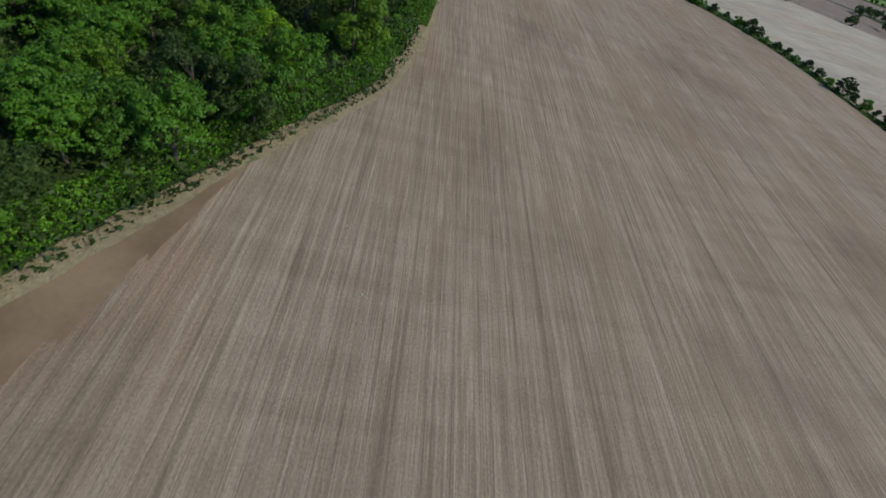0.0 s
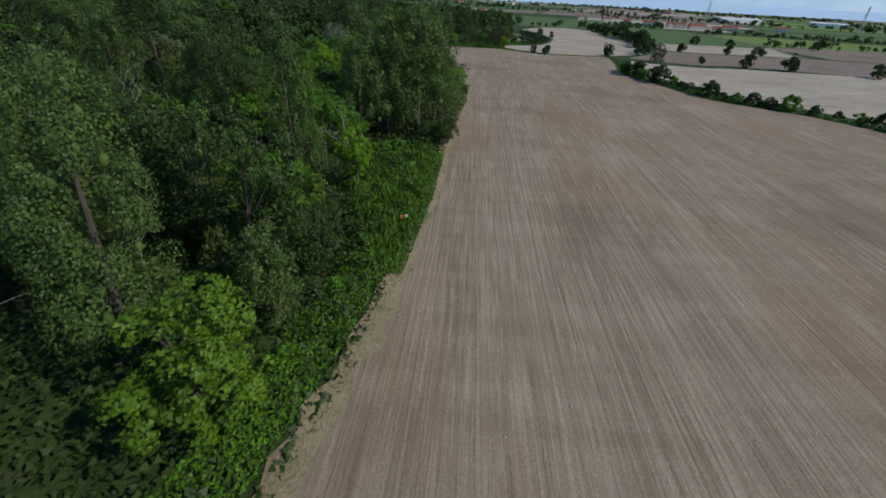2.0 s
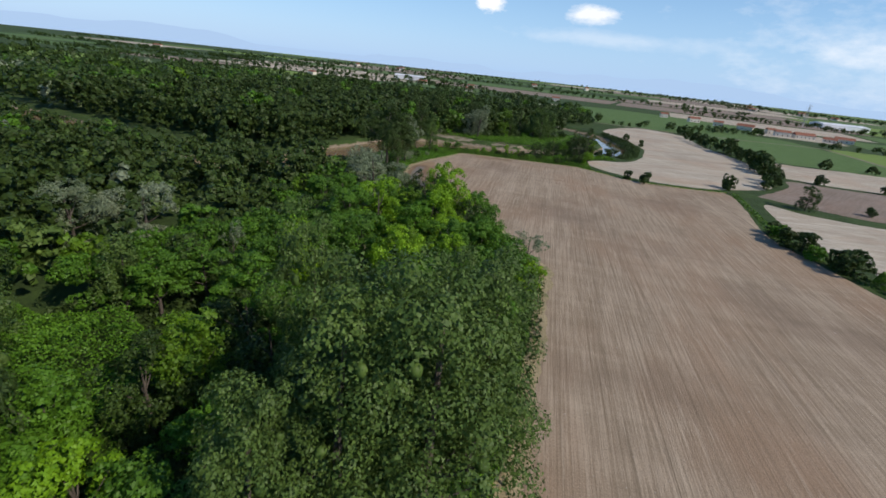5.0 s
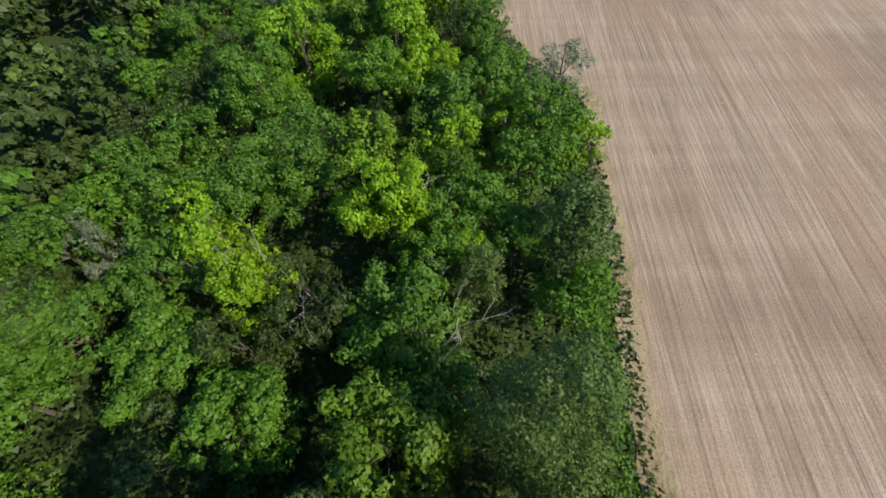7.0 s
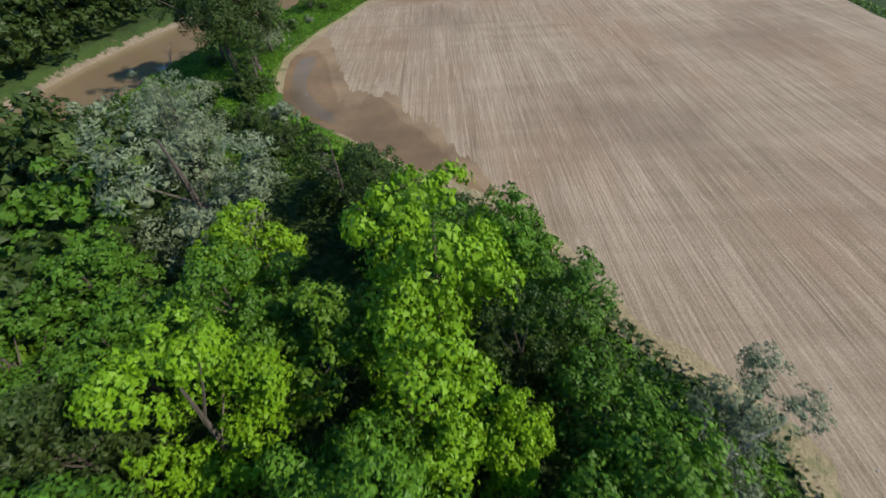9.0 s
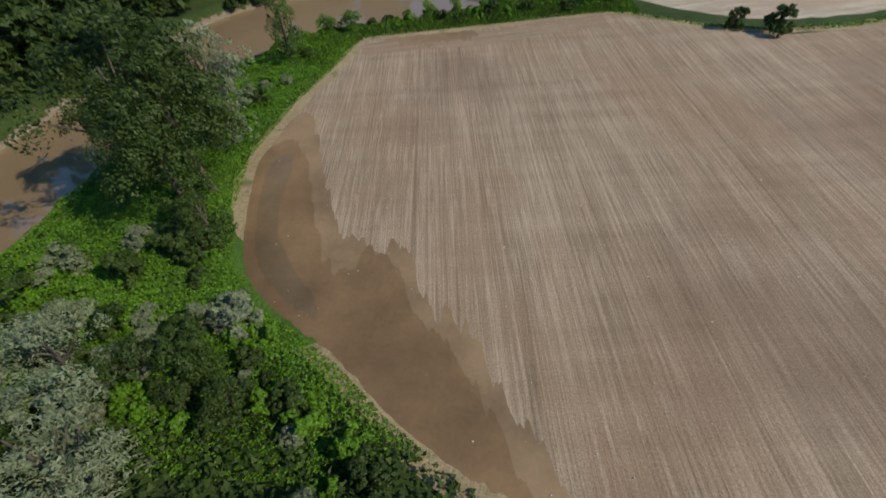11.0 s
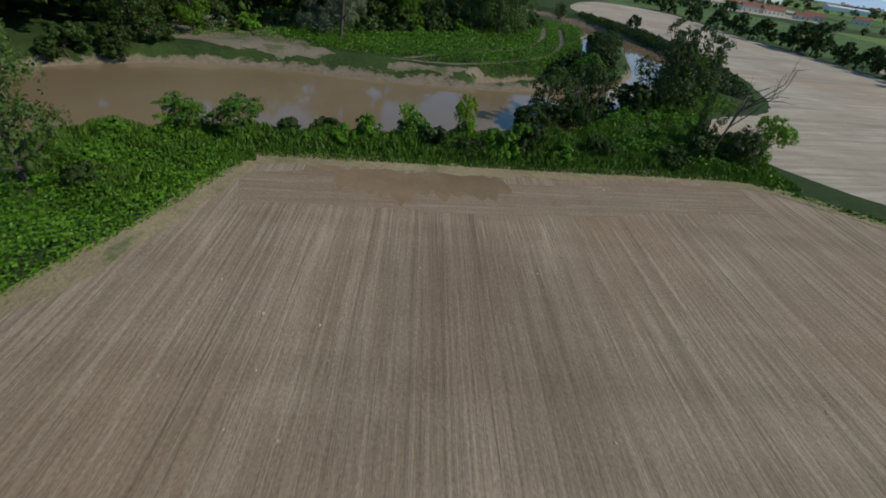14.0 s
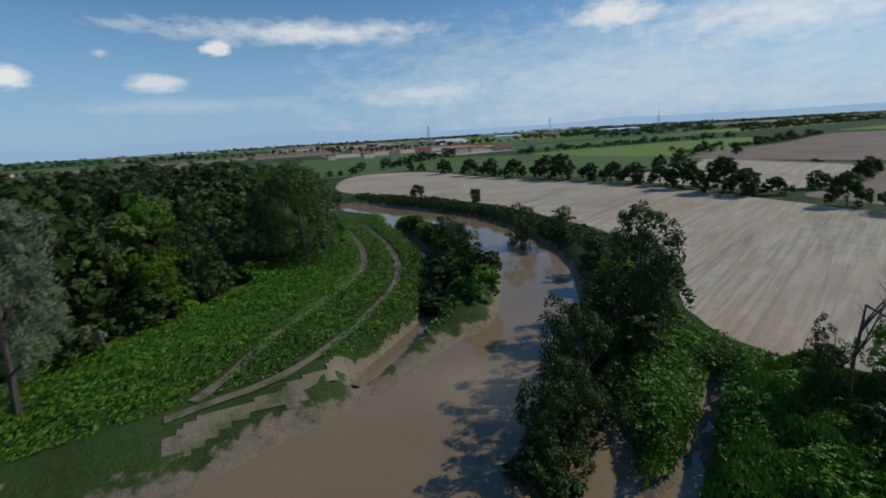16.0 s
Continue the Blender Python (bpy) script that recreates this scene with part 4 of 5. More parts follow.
# hedges along the fields to the east
HEDGE = smooth_line([(38.5, 262, 0), (40, 252, 0), (45, 240, 0), (51, 231, 0), (57, 218, 0), (62, 210, 0), (72, 201, 0), (86, 192, 0), (94, 180, 0), (101, 168, 0), (109, 145, 0), (116, 118, 0), (128, 80, 0)], 4.2)
for n, (x, y, _) in enumerate(HEDGE):
    h = 2.2 + 2.6 * abs(noise.noise((x * .21, y * .21, 0))) * 2 + (1.5 if n < 8 else 0)
    plant(("bush", "greenbush", "bush")[n % 3], x + random.uniform(-.6, .6), y, h, random.uniform(0.9, 1.3), n % 2, 3600 if n < 9 else 1500, "hedge bushes")
for n, (x, y) in enumerate([(66, 366), (69, 391), (71, 398), (72, 412), (73, 421), (72, 432), (72, 442), (70, 452), (68, 465), (66, 474), (60, 490), (57, 505), (55, 520), (52, 545), (51, 575), (50, 590),
                            (58, 345), (64, 356), (74, 385), (92, 383), (120, 384), (140, 390), (105, 310), (125, 312), (160, 306), (200, 303), (215, 480), (236, 514), (300, 515), (396, 540), (150, 470), (120, 458)]):
    plant("bush", x, y, random.uniform(7.0, 11.0) if n < 14 else random.uniform(4.5, 7.5), random.uniform(0.8, 1.2), n % 2, 1500, "hedge trees")


# woodland, filled on a jittered grid
HOP = [(-33, 92), (-36, 106), (-48, 116), (-66, 122), (-72, 108), (-56, 94)]
HOP_NORTH = [(-48, 129), (-52, 140), (-62, 146), (-80, 142), (-78, 127)]


def fill(poly, step, kinds, heights, leaves, seed, off_field=3.0, off_river=3.0, keep=0.95, spread=(0.85, 1.15)):
    r = random.Random(seed)
    p = np.array(poly)
    lo, hi = p.min(0), p.max(0)
    spots = []
    ny = 0
    y = lo[1]
    while y < hi[1]:
        x = lo[0] + (step / 2 if ny % 2 else 0)
        while x < hi[0]:
            spots.append((x + r.uniform(-.34, .34) * step, y + r.uniform(-.34, .34) * step))
            x += step
        y += step * 0.87
        ny += 1
    s = np.array(spots)
    ok = inside(poly, s[:, 0], s[:, 1]) & (river_gap(s[:, 0], s[:, 1]) > off_river) & (~inside(FIELD, s[:, 0], s[:, 1])) & (edge_gap(FIELD, s[:, 0], s[:, 1]) > off_field)
    far = {}
    for (x, y), good in zip(spots, ok):
        if not good or r.random() > keep:
            continue
        if any(math.hypot(x - a, y - b) < c for a, b, c in CLEARINGS):
            continue
        if (inside(HOP, x, y)[0] or inside(HOP_NORTH, x, y)[0]) and r.random() < 0.8:
            continue
        if any(abs(x - h[1]) < 0.42 * h[3] * h[4] and abs(y - h[2]) < 0.42 * h[3] * h[4] for h in HERO):
            continue
        kind = r.choices([k for k, _ in kinds], [w for _, w in kinds])[0]
        patch = 0.5 + 0.5 * noise.noise((x * .03, y * .03, 7))
        h = heights[0] + (heights[1] - heights[0]) * (0.6 * patch + 0.4 * r.random())
        if kind == "poplar":
            h *= 1.25
        if leaves >= 1500 and x > FAR_WOOD:
            plant(kind, x, y, h, r.uniform(*spread), r.randrange(3), leaves)
        else:
            far.setdefault(KINDS[kind][0], []).append((x, y, h * r.uniform(*spread), h, kind))
    # what stands deeper in the wood grows together into one canopy
    gen = np.random.default_rng(seed)
    for mat, trees in far.items():
        each = min(leaves, 1200)
        lobes = []
        for x, y, w, h, kind in trees:
            base = float(ground_z(x, y)[0])
            some = lobes_for(kind, gen)[: 11 if each > 300 else 6]
            lobes += [(x + a * w, y + b * w, base + c * h, d * w * 1.12) for a, b, c, d in some]
        v, f = crown_cloud(lobes, each * len(trees), 0.027 * (heights[0] + heights[1]) / 2 * math.sqrt(4600 / each), gen, core=0.22 if each > 300 else 0, split=4 if each > 300 else 0)
        tagged(mesh_object("woodland", v, f, LEAF[mat]), "dense green woodland canopy", "woodland", kind="stuff")


FAR_WOOD = -74
CLEARINGS = [(-18.8, 54.5, 4.5)]
MIX_EDGE = [("locust", 6), ("dark", 3), ("elm", 1.6), ("maple", 0.4), ("poplar", 0.6)]
MIX_DEEP = [("locust", 1.2), ("dark", 7), ("poplar", 2.5), ("elm", 0.4), ("willow", 0.4)]
# first stretch: low locust thicket, then taller dark wood, then the wide locust canopy
fill([(-22, -30), (-8, 48), (-30, 62), (-75, 62), (-75, -30)], 6.4, [("locust", 7), ("dark", 1.5), ("elm", 1.6)], (6.5, 10), 5800, 1, 1.6)
fill([(-13, 64), (-13, 86), (-25, 91), (-32, 104), (-32, 110), (-80, 110), (-80, 62)], 7.2, MIX_DEEP, (8, 14.5), 5800, 2, 5.0)
fill([(-32, 110), (-27, 123), (-15, 128), (-14, 200), (-30, 212), (-60, 214), (-80, 216), (-80, 110)], 6.6, MIX_EDGE, (8, 12.5), 5800, 3, 6.0)
fill([(-80, -30), (-80, 225), (-105, 225), (-190, 205), (-190, -30)], 8.6, [("dark", 8), ("poplar", 2.5), ("locust", 0.7), ("willow", 0.25)], (9, 15), 780, 4)
fill([(-80, 225), (-80, 238), (-100, 240), (-108, 225)], 6.0, [("dark", 3), ("willow", 1)], (5, 8), 1000, 5)
fill([(-128, 246), (-124, 300), (-112, 345), (-108, 362), (-86, 372), (-72, 402), (-62, 425), (-44, 440), (-55, 480), (-250, 500), (-250, 250)], 8.6, [("dark", 8), ("poplar", 2), ("locust", 0.3)], (12, 20), 760, 6)
fill([(-190, -60), (-190, 205), (-330, 215), (-330, -60)], 11.5, MIX_DEEP, (11, 17), 260, 7, spread=(1.1, 1.4))
fill([(-250, 255), (-250, 500), (-420, 500), (-420, 260)], 13, MIX_DEEP, (11, 17), 200, 8, spread=(1.2, 1.5))
fill([(-20, 540), (-60, 530), (-250, 550), (-300, 620), (-40, 640)], 12, MIX_DEEP, (8, 14), 200, 9, spread=(1.1, 1.4))

# shrubs below the trees on the far bank
rs = random.Random(31)
for n, (x, y, _) in enumerate(smooth_line([(-116, 352, 0), (-104, 358, 0), (-92, 369, 0), (-78, 378, 0), (-67, 390, 0), (-60, 400, 0), (-48, 410, 0), (-42, 424, 0)], 4.0)):
    plant(("bush", "greenbush", "bush", "greybush")[n % 4], x + rs.uniform(-2, 2), y + rs.uniform(-2, 2), rs.uniform(2.4, 5.0), rs.uniform(0.9, 1.4), n % 2, 1500, "far bank shrubs")

# shrubs on the riverside strip and in the low corner before it
LOW_CORNER = [(-98, 240), (-92, 228), (-78, 223), (-62, 223), (-50, 222), (-60, 234), (-74, 243), (-80, 254), (-88, 250)]
STRIP = [(-94, 280), (-82, 274), (-82, 290), (-78, 304), (-88, 304), (-96, 294)]
for poly, count, low, high in ((LOW_CORNER, 46, 1.4, 4.2), (STRIP, 14, 1.2, 2.6)):
    p = np.array(poly)
    lo, hi = p.min(0), p.max(0)
    while count:
        x, y = rs.uniform(lo[0], hi[0]), rs.uniform(lo[1], hi[1])
        if inside(poly, x, y)[0] and not inside(FIELD, x, y)[0] and edge_gap(FIELD, x, y)[0] > 2.2 and river_gap(x, y)[0] > 2.5:
            plant(rs.choice(("bush", "bush", "greenbush", "greenbush", "greybush")), x, y, rs.uniform(low, high), rs.uniform(0.9, 1.5), count % 2, 4200, "riverside shrubs")
            count -= 1

# dead trees
snag(-29, 58, 18, 3, (0.18, 0.05), "tall bleached dead tree in the wood", 1.0)
snag(-22.2, 107, 12, 8, (0.1, 0.0), "bleached dead tree above a yellow-green crown", 1.1)
snag(-23.6, 329.6, 13, 21, (0.06, -0.03), "dark bare dead tree beside the field end", 2.0, bark=BARK)
for n, (x, y, h) in enumerate([(-44, 162, 13), (-34, 163, 12), (-37, 172, 12), (-31, 160, 12), (-52, 160, 12.5), (-26, 193, 8), (-29, 190, 8), (-33, 181, 10), (-104, 266, 6), (-60, 108, 16), (-31, 76, 10)]):
    snag(x, y, h, 40 + n, group="bare dead trees")

# low growth
leaf_carpet("tall_weeds", off_edge(WEST_EDGE[2:20], 1.8) + off_edge(WEST_EDGE[2:20], 7.0)[::-1], 58, 0.21, 1.7, "weed", "green weeds and brambles beside the field", 1)
leaf_carpet("tall_weeds", [(-8.6, 84), (-10, 105), (-12, 124), (-24, 126), (-24, 104), (-14, 84)], 55, 0.36, 2.2, "reed", "tall dark green herbs at the wood edge", 2, upright=0.8, long=1.3)
leaf_carpet("tall_weeds", [(-73.6, 309.6), (-61, 312.8), (-43.7, 317), (-24, 322), (-16, 322), (-18, 336), (-40, 337), (-50, 334), (-64, 324.5), (-80, 318), (-95, 309), (-88, 300), (-78, 296)], 60, 0.30, 1.6, "reed",
            "tall dark green herbs between field and river", 3, upright=0.7, long=1.3, gap=0.4)
leaf_carpet("weeds", [(-73.6, 309), (-76, 296), (-79, 283), (-80.6, 267.5), (-78, 256), (-74, 248), (-60, 238), (-48, 229), (-60, 226), (-85, 225), (-103, 238), (-103, 262), (-98, 292), (-90, 305), (-80, 316)], 60, 0.20, 1.3, "weed",
            "bright green riverside weeds", 4, gap=0.6)
leaf_carpet("meadow_grass", [(-108, 352), (-96, 353), (-80, 357), (-58, 360), (-42, 363), (-30, 372), (-20, 398), (-17, 420), (-22, 440), (-40, 440), (-58, 415), (-62, 392), (-76, 378), (-100, 366)], 30, 0.22, 1.3, "weed", "green meadow herbs inside the bend", 5, rough=0.4, gap=0.5)
leaf_carpet("undergrowth", [(-116, 350), (-98, 364), (-76, 379), (-62, 395), (-48, 410), (-44, 430), (-60, 432), (-92, 402), (-130, 366)], 7, 0.5, 3.0, "dark", "dark scrub below the far bank trees", 16, rough=0.15, gap=1.0)
leaf_carpet("tall_weeds", [(-104, 356), (-80, 359), (-58, 362), (-42, 366), (-30, 376), (-22, 402), (-26, 430), (-44, 420), (-62, 390), (-88, 370)], 6, 0.36, 1.7, "reed", "darker tall weeds over the meadow", 17, rough=0.3, gap=0.6)
leaf_carpet("undergrowth", [(-14, 20), (-8, 60), (-12, 110), (-16, 200), (-40, 228), (-78, 236), (-78, -10), (-32, -10)], 6.5, 0.45, 2.0, "dark", "dark woodland undergrowth", 6, rough=0.12)
leaf_carpet("hop_thicket", HOP, 34, 0.27, 5.0, "reed", "rank green climbers over shrubs", 7, rough=0.09)
leaf_carpet("hop_thicket", HOP_NORTH, 34, 0.27, 5.0, "weed", "rank green climbers over shrubs", 27, rough=0.09)
leaf_carpet("riverside_scrub", [(-33, 322.6), (-17, 322), (-20, 334), (-20.6, 342), (-15.5, 351), (-5, 361), (-12, 368), (-30, 350), (-47, 338), (-44, 333)], 34, 0.28, 1.6, "weed", "tangled green scrub beside the river", 8, gap=0.5)
leaf_carpet("riverside_scrub", [(-44, 361), (-32, 368), (-20, 398), (-16, 428), (-24, 430), (-30, 400), (-42, 374)], 22, 0.36, 1.6, "reed", "dark green scrub on the river bank", 9, gap=0.3)
leaf_carpet("riverside_scrub", [(0, 366), (6, 384), (9, 420), (4, 455), (-12, 492), (-18, 490), (-4, 450), (1, 425), (0, 400), (-6, 372)], 14, 0.45, 1.5, "dark", "dark green scrub on the river bank", 10, gap=0.2)
leaf_carpet("dry_grass", [(x + .3, y) for x, y in WEST_EDGE[2:22]] + off_edge(WEST_EDGE[2:22], 1.6)[::-1], 16, 0.30, 0.35, "straw", "dry yellow grass at the field edge", 11, upright=0.5)
leaf_carpet("bank_grass", [(-22, 321.8), (-14, 317.6), (-5, 313), (6, 310.4), (20, 312.2), (38, 318), (38, 320.5), (20, 314.4), (6, 312.4), (-5, 315), (-14, 319.6), (-20, 323.4)], 14, 0.4, 0.8, "weed", "green and dry grass on an earth bank", 12)
leaf_carpet("hedge_grass", [(38.6, 318), (39.2, 290), (37.8, 260), (45, 239), (58, 209), (81, 193), (99, 167), (113, 120), (117, 120), (103, 170), (84, 197), (62, 213), (49, 241), (41.5, 262), (42, 290), (42, 320)], 5, 0.5, 0.9, "reed", "rough green grass below a hedge", 13)


def tree_line(points, height, seed, every=7.0, mat="dark"):
    """A far row of trees, as one object."""
    r = np.random.default_rng(seed)
    lobes = []
    line = smooth_line([(*p, 0) for p in points], every)
    for x, y, _ in line:
        if r.random() < 0.14:
            continue
        h = height * r.uniform(0.5, 1.25)
        for _ in range(4):
            rr = h * r.uniform(0.24, 0.36)
            lobes.append((x + r.normal(0, 0.3 * h), y + r.normal(0, 0.3 * h), r.uniform(rr * 0.8, max(rr, h - rr)), rr))
    v, f = crown_cloud(lobes, len(lobes) * 20, height * 0.2, r, core=0, split=0)
    return tagged(mesh_object("tree_line", v, f, LEAF[mat]), "distant row of dark green trees", "trees", kind="stuff")


LINES = [([(-40, 596), (20, 604), (60, 640)], 7), ([(60, 640), (110, 690), (150, 720)], 8), ([(190, 500), (330, 520), (460, 545)], 6), ([(186, 655), (300, 640), (440, 615)], 7),
         ([(-420, 520), (-300, 600), (-200, 660), (-60, 680)], 13), ([(-700, 290), (-560, 420), (-420, 560)], 13), ([(240, 300), (262, 384), (470, 398)], 6), ([(-900, 100), (-800, 350), (-640, 560)], 14)]
for r_ in range(9):
    yy = 720 + 130 * r_ * (1 + 0.22 * r_)
    for q_ in range(5):
        x_ = rng.uniform(-1500 - 250 * r_, 1300 + 250 * r_)
        LINES.append(([(x_, yy - 4), (x_ + 200, yy + rng.uniform(-20, 10)), (x_ + rng.uniform(350, 650) * (1 + .1 * r_), yy + rng.uniform(-30, 10))], 9 + r_ * 0.8))
for n, (p, h) in enumerate(LINES):
    tree_line(p, h, 300 + n, 7.0 + max(0, p[0][1] - 700) * 0.01)


# ---- far buildings, pylons and hills ----
def plain_material(name, col, rough=0.8):
    m, n, l, bsdf = material(name, rough)
    v = mapped(n, l, (1, 1, 1))
    l.new(ramped(n, l, noise_fac(n, l, v, 0.6, 5.0, 0.65), [(0.3, tuple(0.8 * k for k in col)), (0.7, tuple(1.12 * k for k in col))]), bsdf.inputs["Base Color"])
    return m


PLASTER = plain_material("pale_plaster", (0.62, 0.57, 0.50))
ROOF = plain_material("terracotta_roof", (0.26, 0.11, 0.07))
SHED = plain_material("white_sheet_metal", (0.75, 0.76, 0.78), 0.5)
GLASS = plain_material("dark_window", (0.03, 0.035, 0.04), 0.2)
STEEL = plain_material("galvanised_steel", (0.35, 0.36, 0.37), 0.5)


def box(x0, y0, z0, x1, y1, z1):
    v = [(x, y, z) for z in (z0, z1) for x, y in ((x0, y0), (x1, y0), (x1, y1), (x0, y1))]
    return v, [(3, 2, 1, 0), (4, 5, 6, 7), (0, 1, 5, 4), (1, 2, 6, 5), (2, 3, 7, 6), (3, 0, 4, 7)]


def house(x, y, w, d, h, turn, wall=None, roof=None, label="farmhouse with pale walls and terracotta roof", rise=0.32, category="house"):
    ob = new("house" if category == "house" else "shed")
    v, f = box(-w / 2, -d / 2, 0, w / 2, d / 2, h)
    mesh_object("wall", v, f, wall or PLASTER, ob)
    e, t = 0.5, d * rise
    lo = h + 0.004
    rv = [(-w / 2 - e, -d / 2 - e, lo), (w / 2 + e, -d / 2 - e, lo), (w / 2 + e, d / 2 + e, lo), (-w / 2 - e, d / 2 + e, lo), (-w / 2 - e, 0, lo + t), (w / 2 + e, 0, lo + t)]
    mesh_object("roof", rv, [(0, 1, 5, 4), (2, 3, 4, 5), (1, 2, 5), (3, 0, 4), (3, 2, 1, 0)], roof or ROOF, ob)
    if category == "house":
        for k in range(max(2, int(w / 4))):
            for z0 in ((0.9, 3.8) if h > 5 else (0.9,)):
                wx = -w / 2 + (k + 0.5) * w / max(2, int(w / 4))
                v, f = box(wx - 0.5, -d / 2 - 0.05, z0, wx + 0.5, -d / 2 + 0.05, z0 + 1.4)
                mesh_object("window", v, f, GLASS, ob)
    ob.matrix_basis = pose(x, y, 0, 0, 0, turn)
    return tagged(ob, label, category, "far farm buildings")


rb = random.Random(12)
for x, y, w, d, h in [(182, 700, 22, 10, 6), (206, 706, 30, 12, 5), (176, 722, 14, 9, 6), (228, 694, 18, 10, 4), (150, 730, 26, 12, 6), (122, 748, 16, 9, 6), (250, 716, 26, 11, 5), (96, 770, 20, 10, 6),
                      (60, 800, 14, 9, 6), (-110, 900, 18, 10, 6), (-260, 860, 20, 10, 6), (-380, 930, 24, 11, 6), (-520, 760, 20, 10, 6), (-300, 1000, 18, 10, 7), (340, 780, 22, 11, 6)]:
    house(x, y + 60, w * 0.7, d * 0.8, h * 0.8, rb.uniform(-25, 25))
for x, y, w, d, h in [(420, 1250, 90, 40, 8), (640, 1330, 70, 35, 8), (-480, 1150, 70, 40, 8), (860, 1150, 90, 40, 9)]:
    house(x, y, w, d, h, rb.uniform(-20, 20), SHED, SHED, "long white metal industrial shed", 0.06, "shed")
for n in range(16):
    a, far = radians(rb.uniform(-62, 62)), rb.uniform(1500, 2800)
    house(-40 + far * math.sin(a), 320 + far * math.cos(a), rb.uniform(14, 34), rb.uniform(10, 16), rb.uniform(5, 11), rb.uniform(-40, 40), label="pale village house with a tiled roof")


def pylon(x, y, h, turn):
    ob = new("power_pylon")
    legs = []
    for sx, sy in ((-1, -1), (1, -1), (1, 1), (-1, 1)):
        legs.append(tube([(sx * h * .09, sy * h * .09, 0), (sx * h * .03, sy * h * .03, h * .6), (sx * h * .01, sy * h * .01, h)], [0.32, 0.26, 0.2], 4))
    for k in range(7):
        z, zz = h * k / 8, h * (k + 1) / 8
        a, b = h * (.09 - .095 * z / h) + .2, h * (.09 - .095 * zz / h) + .2
        legs += [tube([(-a, -a, z), (b, -b, zz)], [0.14, 0.14], 4), tube([(a, a, z), (-b, b, zz)], [0.14, 0.14], 4)]
    v, f = join(legs)
    mesh_object("lattice_mast", v, f, STEEL, ob)
    for z in (0.68, 0.8, 0.92):
        v, f = tube([(-h * .17, 0, h * z), (0, 0, h * z + 0.6), (h * .17, 0, h * z)], [0.16, 0.3, 0.16], 4)
        mesh_object("crossarm", v, f, STEEL, ob)
    ob.matrix_basis = pose(x, y, 0, 0, 0, turn)
    return tagged(ob, "grey steel lattice power pylon", "pylon", "power pylons")


pylon(560, 1060, 42, 30)
pylon(330, 1160, 40, 30)
pylon(760, 960, 42, 30)

# hill backdrop: distance haze put into its colour as one even blue emission
hill_mat = bpy.data.materials.new("hills_haze_glow")
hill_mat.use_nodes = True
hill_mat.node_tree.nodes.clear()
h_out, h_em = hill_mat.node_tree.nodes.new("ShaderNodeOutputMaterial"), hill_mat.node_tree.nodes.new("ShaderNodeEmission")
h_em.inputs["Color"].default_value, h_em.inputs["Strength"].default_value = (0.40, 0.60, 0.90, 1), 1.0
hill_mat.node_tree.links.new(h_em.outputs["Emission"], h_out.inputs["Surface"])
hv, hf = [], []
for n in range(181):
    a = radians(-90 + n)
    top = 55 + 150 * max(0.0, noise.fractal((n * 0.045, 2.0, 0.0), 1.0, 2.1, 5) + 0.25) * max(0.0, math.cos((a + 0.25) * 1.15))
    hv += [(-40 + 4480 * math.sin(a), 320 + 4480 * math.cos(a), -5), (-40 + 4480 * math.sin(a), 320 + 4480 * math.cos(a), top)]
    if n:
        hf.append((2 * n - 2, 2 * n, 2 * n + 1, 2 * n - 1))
tagged(mesh_object("backdrop", hv, hf, hill_mat), "faint blue hill backdrop, its haze a painted glow", "backdrop", kind="structure")


# ---- small things ----
PAINT_ORANGE = plain_material("faded_orange_paint", (0.75, 0.26, 0.05), 0.5)
PAINT_WHITE = plain_material("off_white_paint", (0.75, 0.73, 0.68), 0.5)
post = new("marker_post")
v, f = tube([(0, 0, 0), (0, 0, 1.7)], [0.05, 0.045], 8)
mesh_object("post", v, f, DEADWOOD, post)
v, f = box(-0.35, -0.03, 1.15, 0.30, -0.06, 1.6)
mesh_object("board", v, f, PAINT_ORANGE, post, "faded orange board")
v, f = box(0.32, -0.03, 1.35, 0.62, -0.06, 1.75)
mesh_object("flag", v, f, PAINT_WHITE, post, "off-white plate")
post.matrix_basis = pose(-11.6, 94.6, 0.0, 0, 0, 15)
tagged(post, "small orange and white marker post in weeds", "marker")

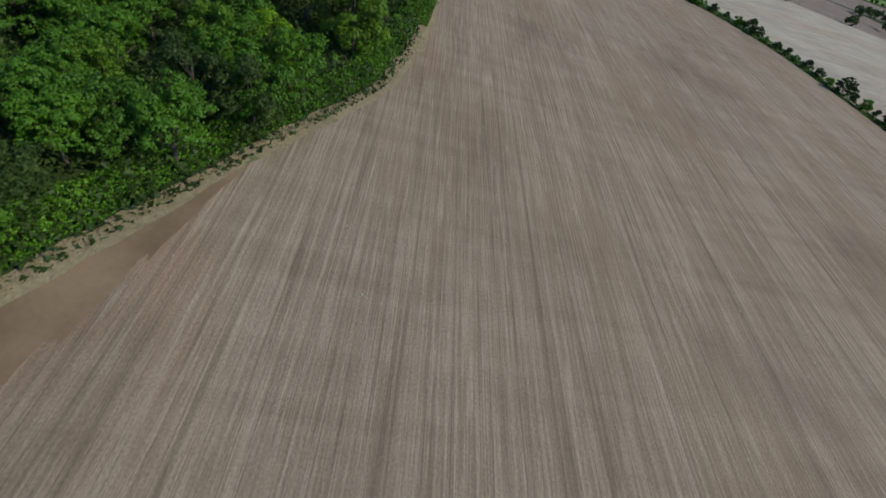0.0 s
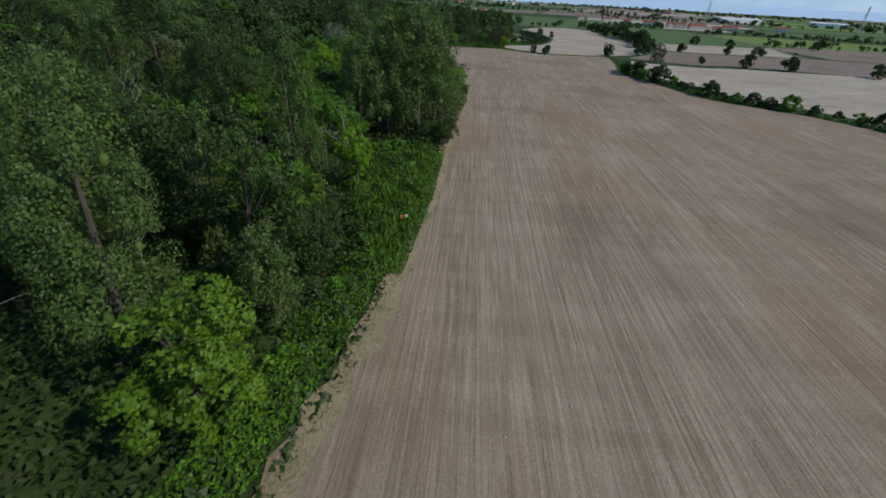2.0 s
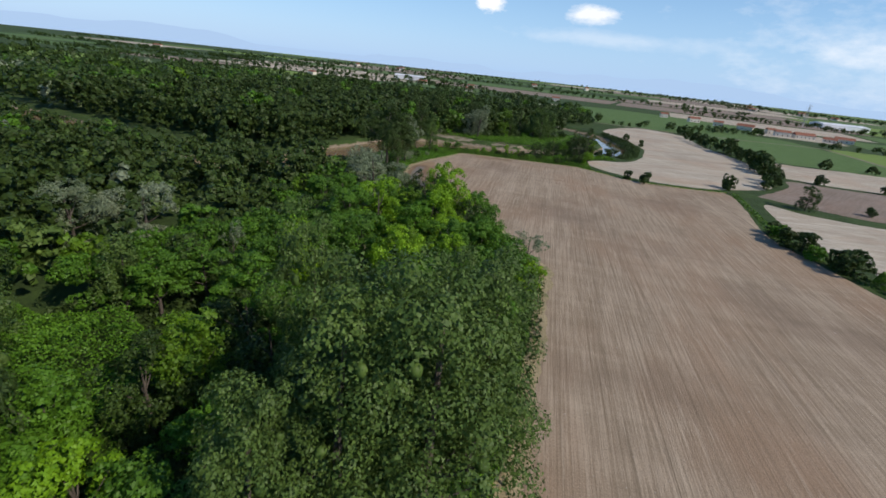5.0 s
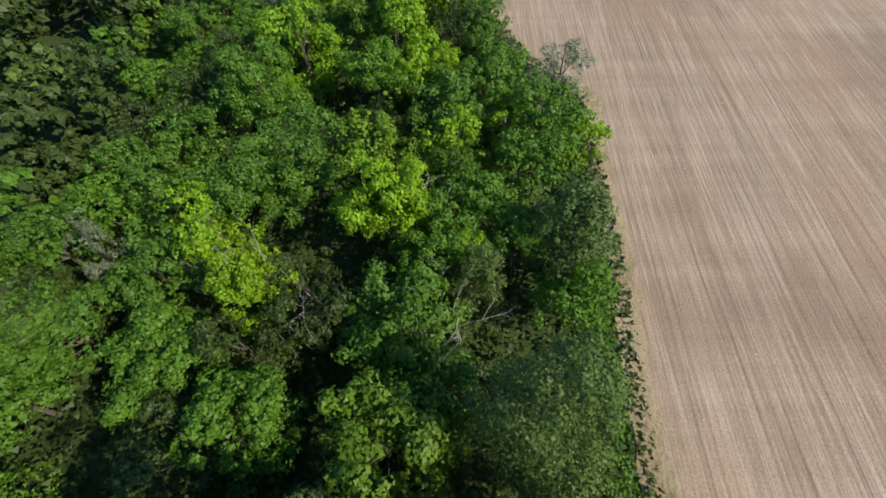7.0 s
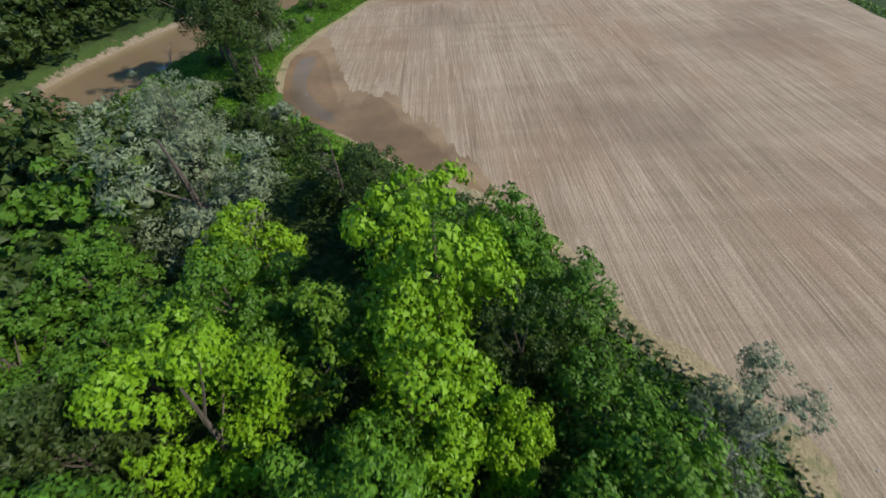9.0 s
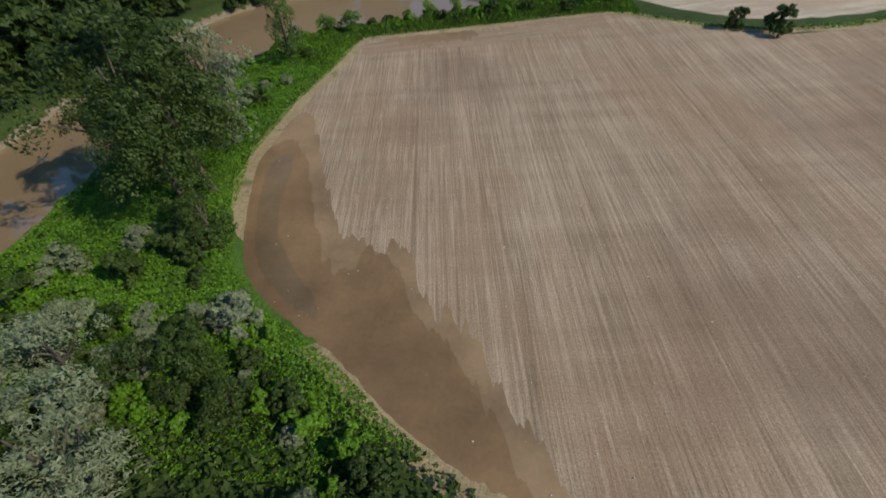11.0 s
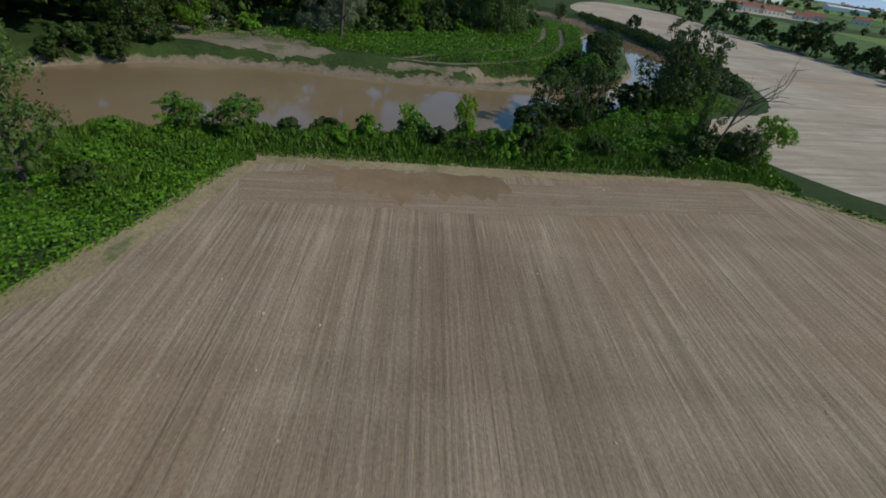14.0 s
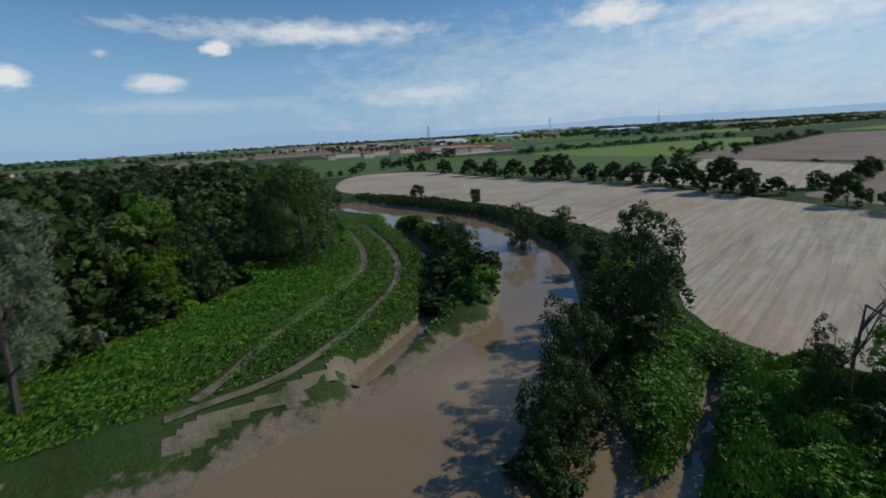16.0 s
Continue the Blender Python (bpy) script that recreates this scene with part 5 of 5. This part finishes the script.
# clods and stones on the tilled soil
cr = np.random.default_rng(77)
cx, cy = cr.uniform(-78, 60, 9000), cr.uniform(10, 318, 9000)
ok = inside(FIELD, cx, cy) & (edge_gap(FIELD, cx, cy) > 1.0)
cx, cy = cx[ok][:1800], cy[ok][:1800]
cs = 0.03 + 0.09 * cr.random(len(cx)) ** 3
ball = ICO_V[None] * cr.uniform(0.6, 1.25, (len(cx), len(ICO_V), 1)) * np.array([1.2, 1.0, 0.6])
cv = (np.stack([cx, cy, np.full(len(cx), 0.05)], 1)[:, None] + ball * cs[:, None, None]).reshape(-1, 3)
cf = (ICO_F[None] + (np.arange(len(cx)) * len(ICO_V))[:, None, None]).reshape(-1, 3)
CLOD = plain_material("dry_clod", (0.46, 0.40, 0.33), 0.95)
tagged(mesh_object("clods", cv, cf, CLOD), "pale dry clods and stones on soil", "clods", kind="stuff")


# a car far off on the farm track
CAR_PAINT = plain_material("dark_car_paint", (0.03, 0.032, 0.038), 0.6)
RUBBER = plain_material("tyre_rubber", (0.02, 0.02, 0.02), 0.9)
car = new("car")
prof = [(-2.1, 0.35), (-2.1, 0.85), (-1.25, 0.98), (-0.6, 1.45), (1.0, 1.48), (1.75, 1.0), (2.1, 0.9), (2.1, 0.35)]
cv = [(x, y, z) for y in (-0.85, 0.85) for x, z in prof]
cf = [tuple(range(7, -1, -1)), tuple(range(8, 16))] + [(k, (k + 1) % 8, 8 + (k + 1) % 8, 8 + k) for k in range(8)]
mesh_object("body", cv, cf, CAR_PAINT, car)
for sx in (-1.3, 1.3):
    for sy in (-0.82, 0.82):
        v, f = tube([(sx, sy - 0.1, 0.32), (sx, sy + 0.1, 0.32)], [0.32, 0.32], 12)
        mesh_object("wheel", v, f + [tuple(range(11, -1, -1)), tuple(range(12, 24))], RUBBER, car)
for y in (-0.855, 0.855):
    mesh_object("side_window", [(-1.0, y, 1.02), (1.4, y, 1.05), (0.9, y, 1.38), (-0.55, y, 1.38)], [(0, 1, 2, 3)], GLASS, car)
car.matrix_basis = pose(176, 421, 0.1, 0, 0, 75)
tagged(car, "dark car standing on a pale track", "car")
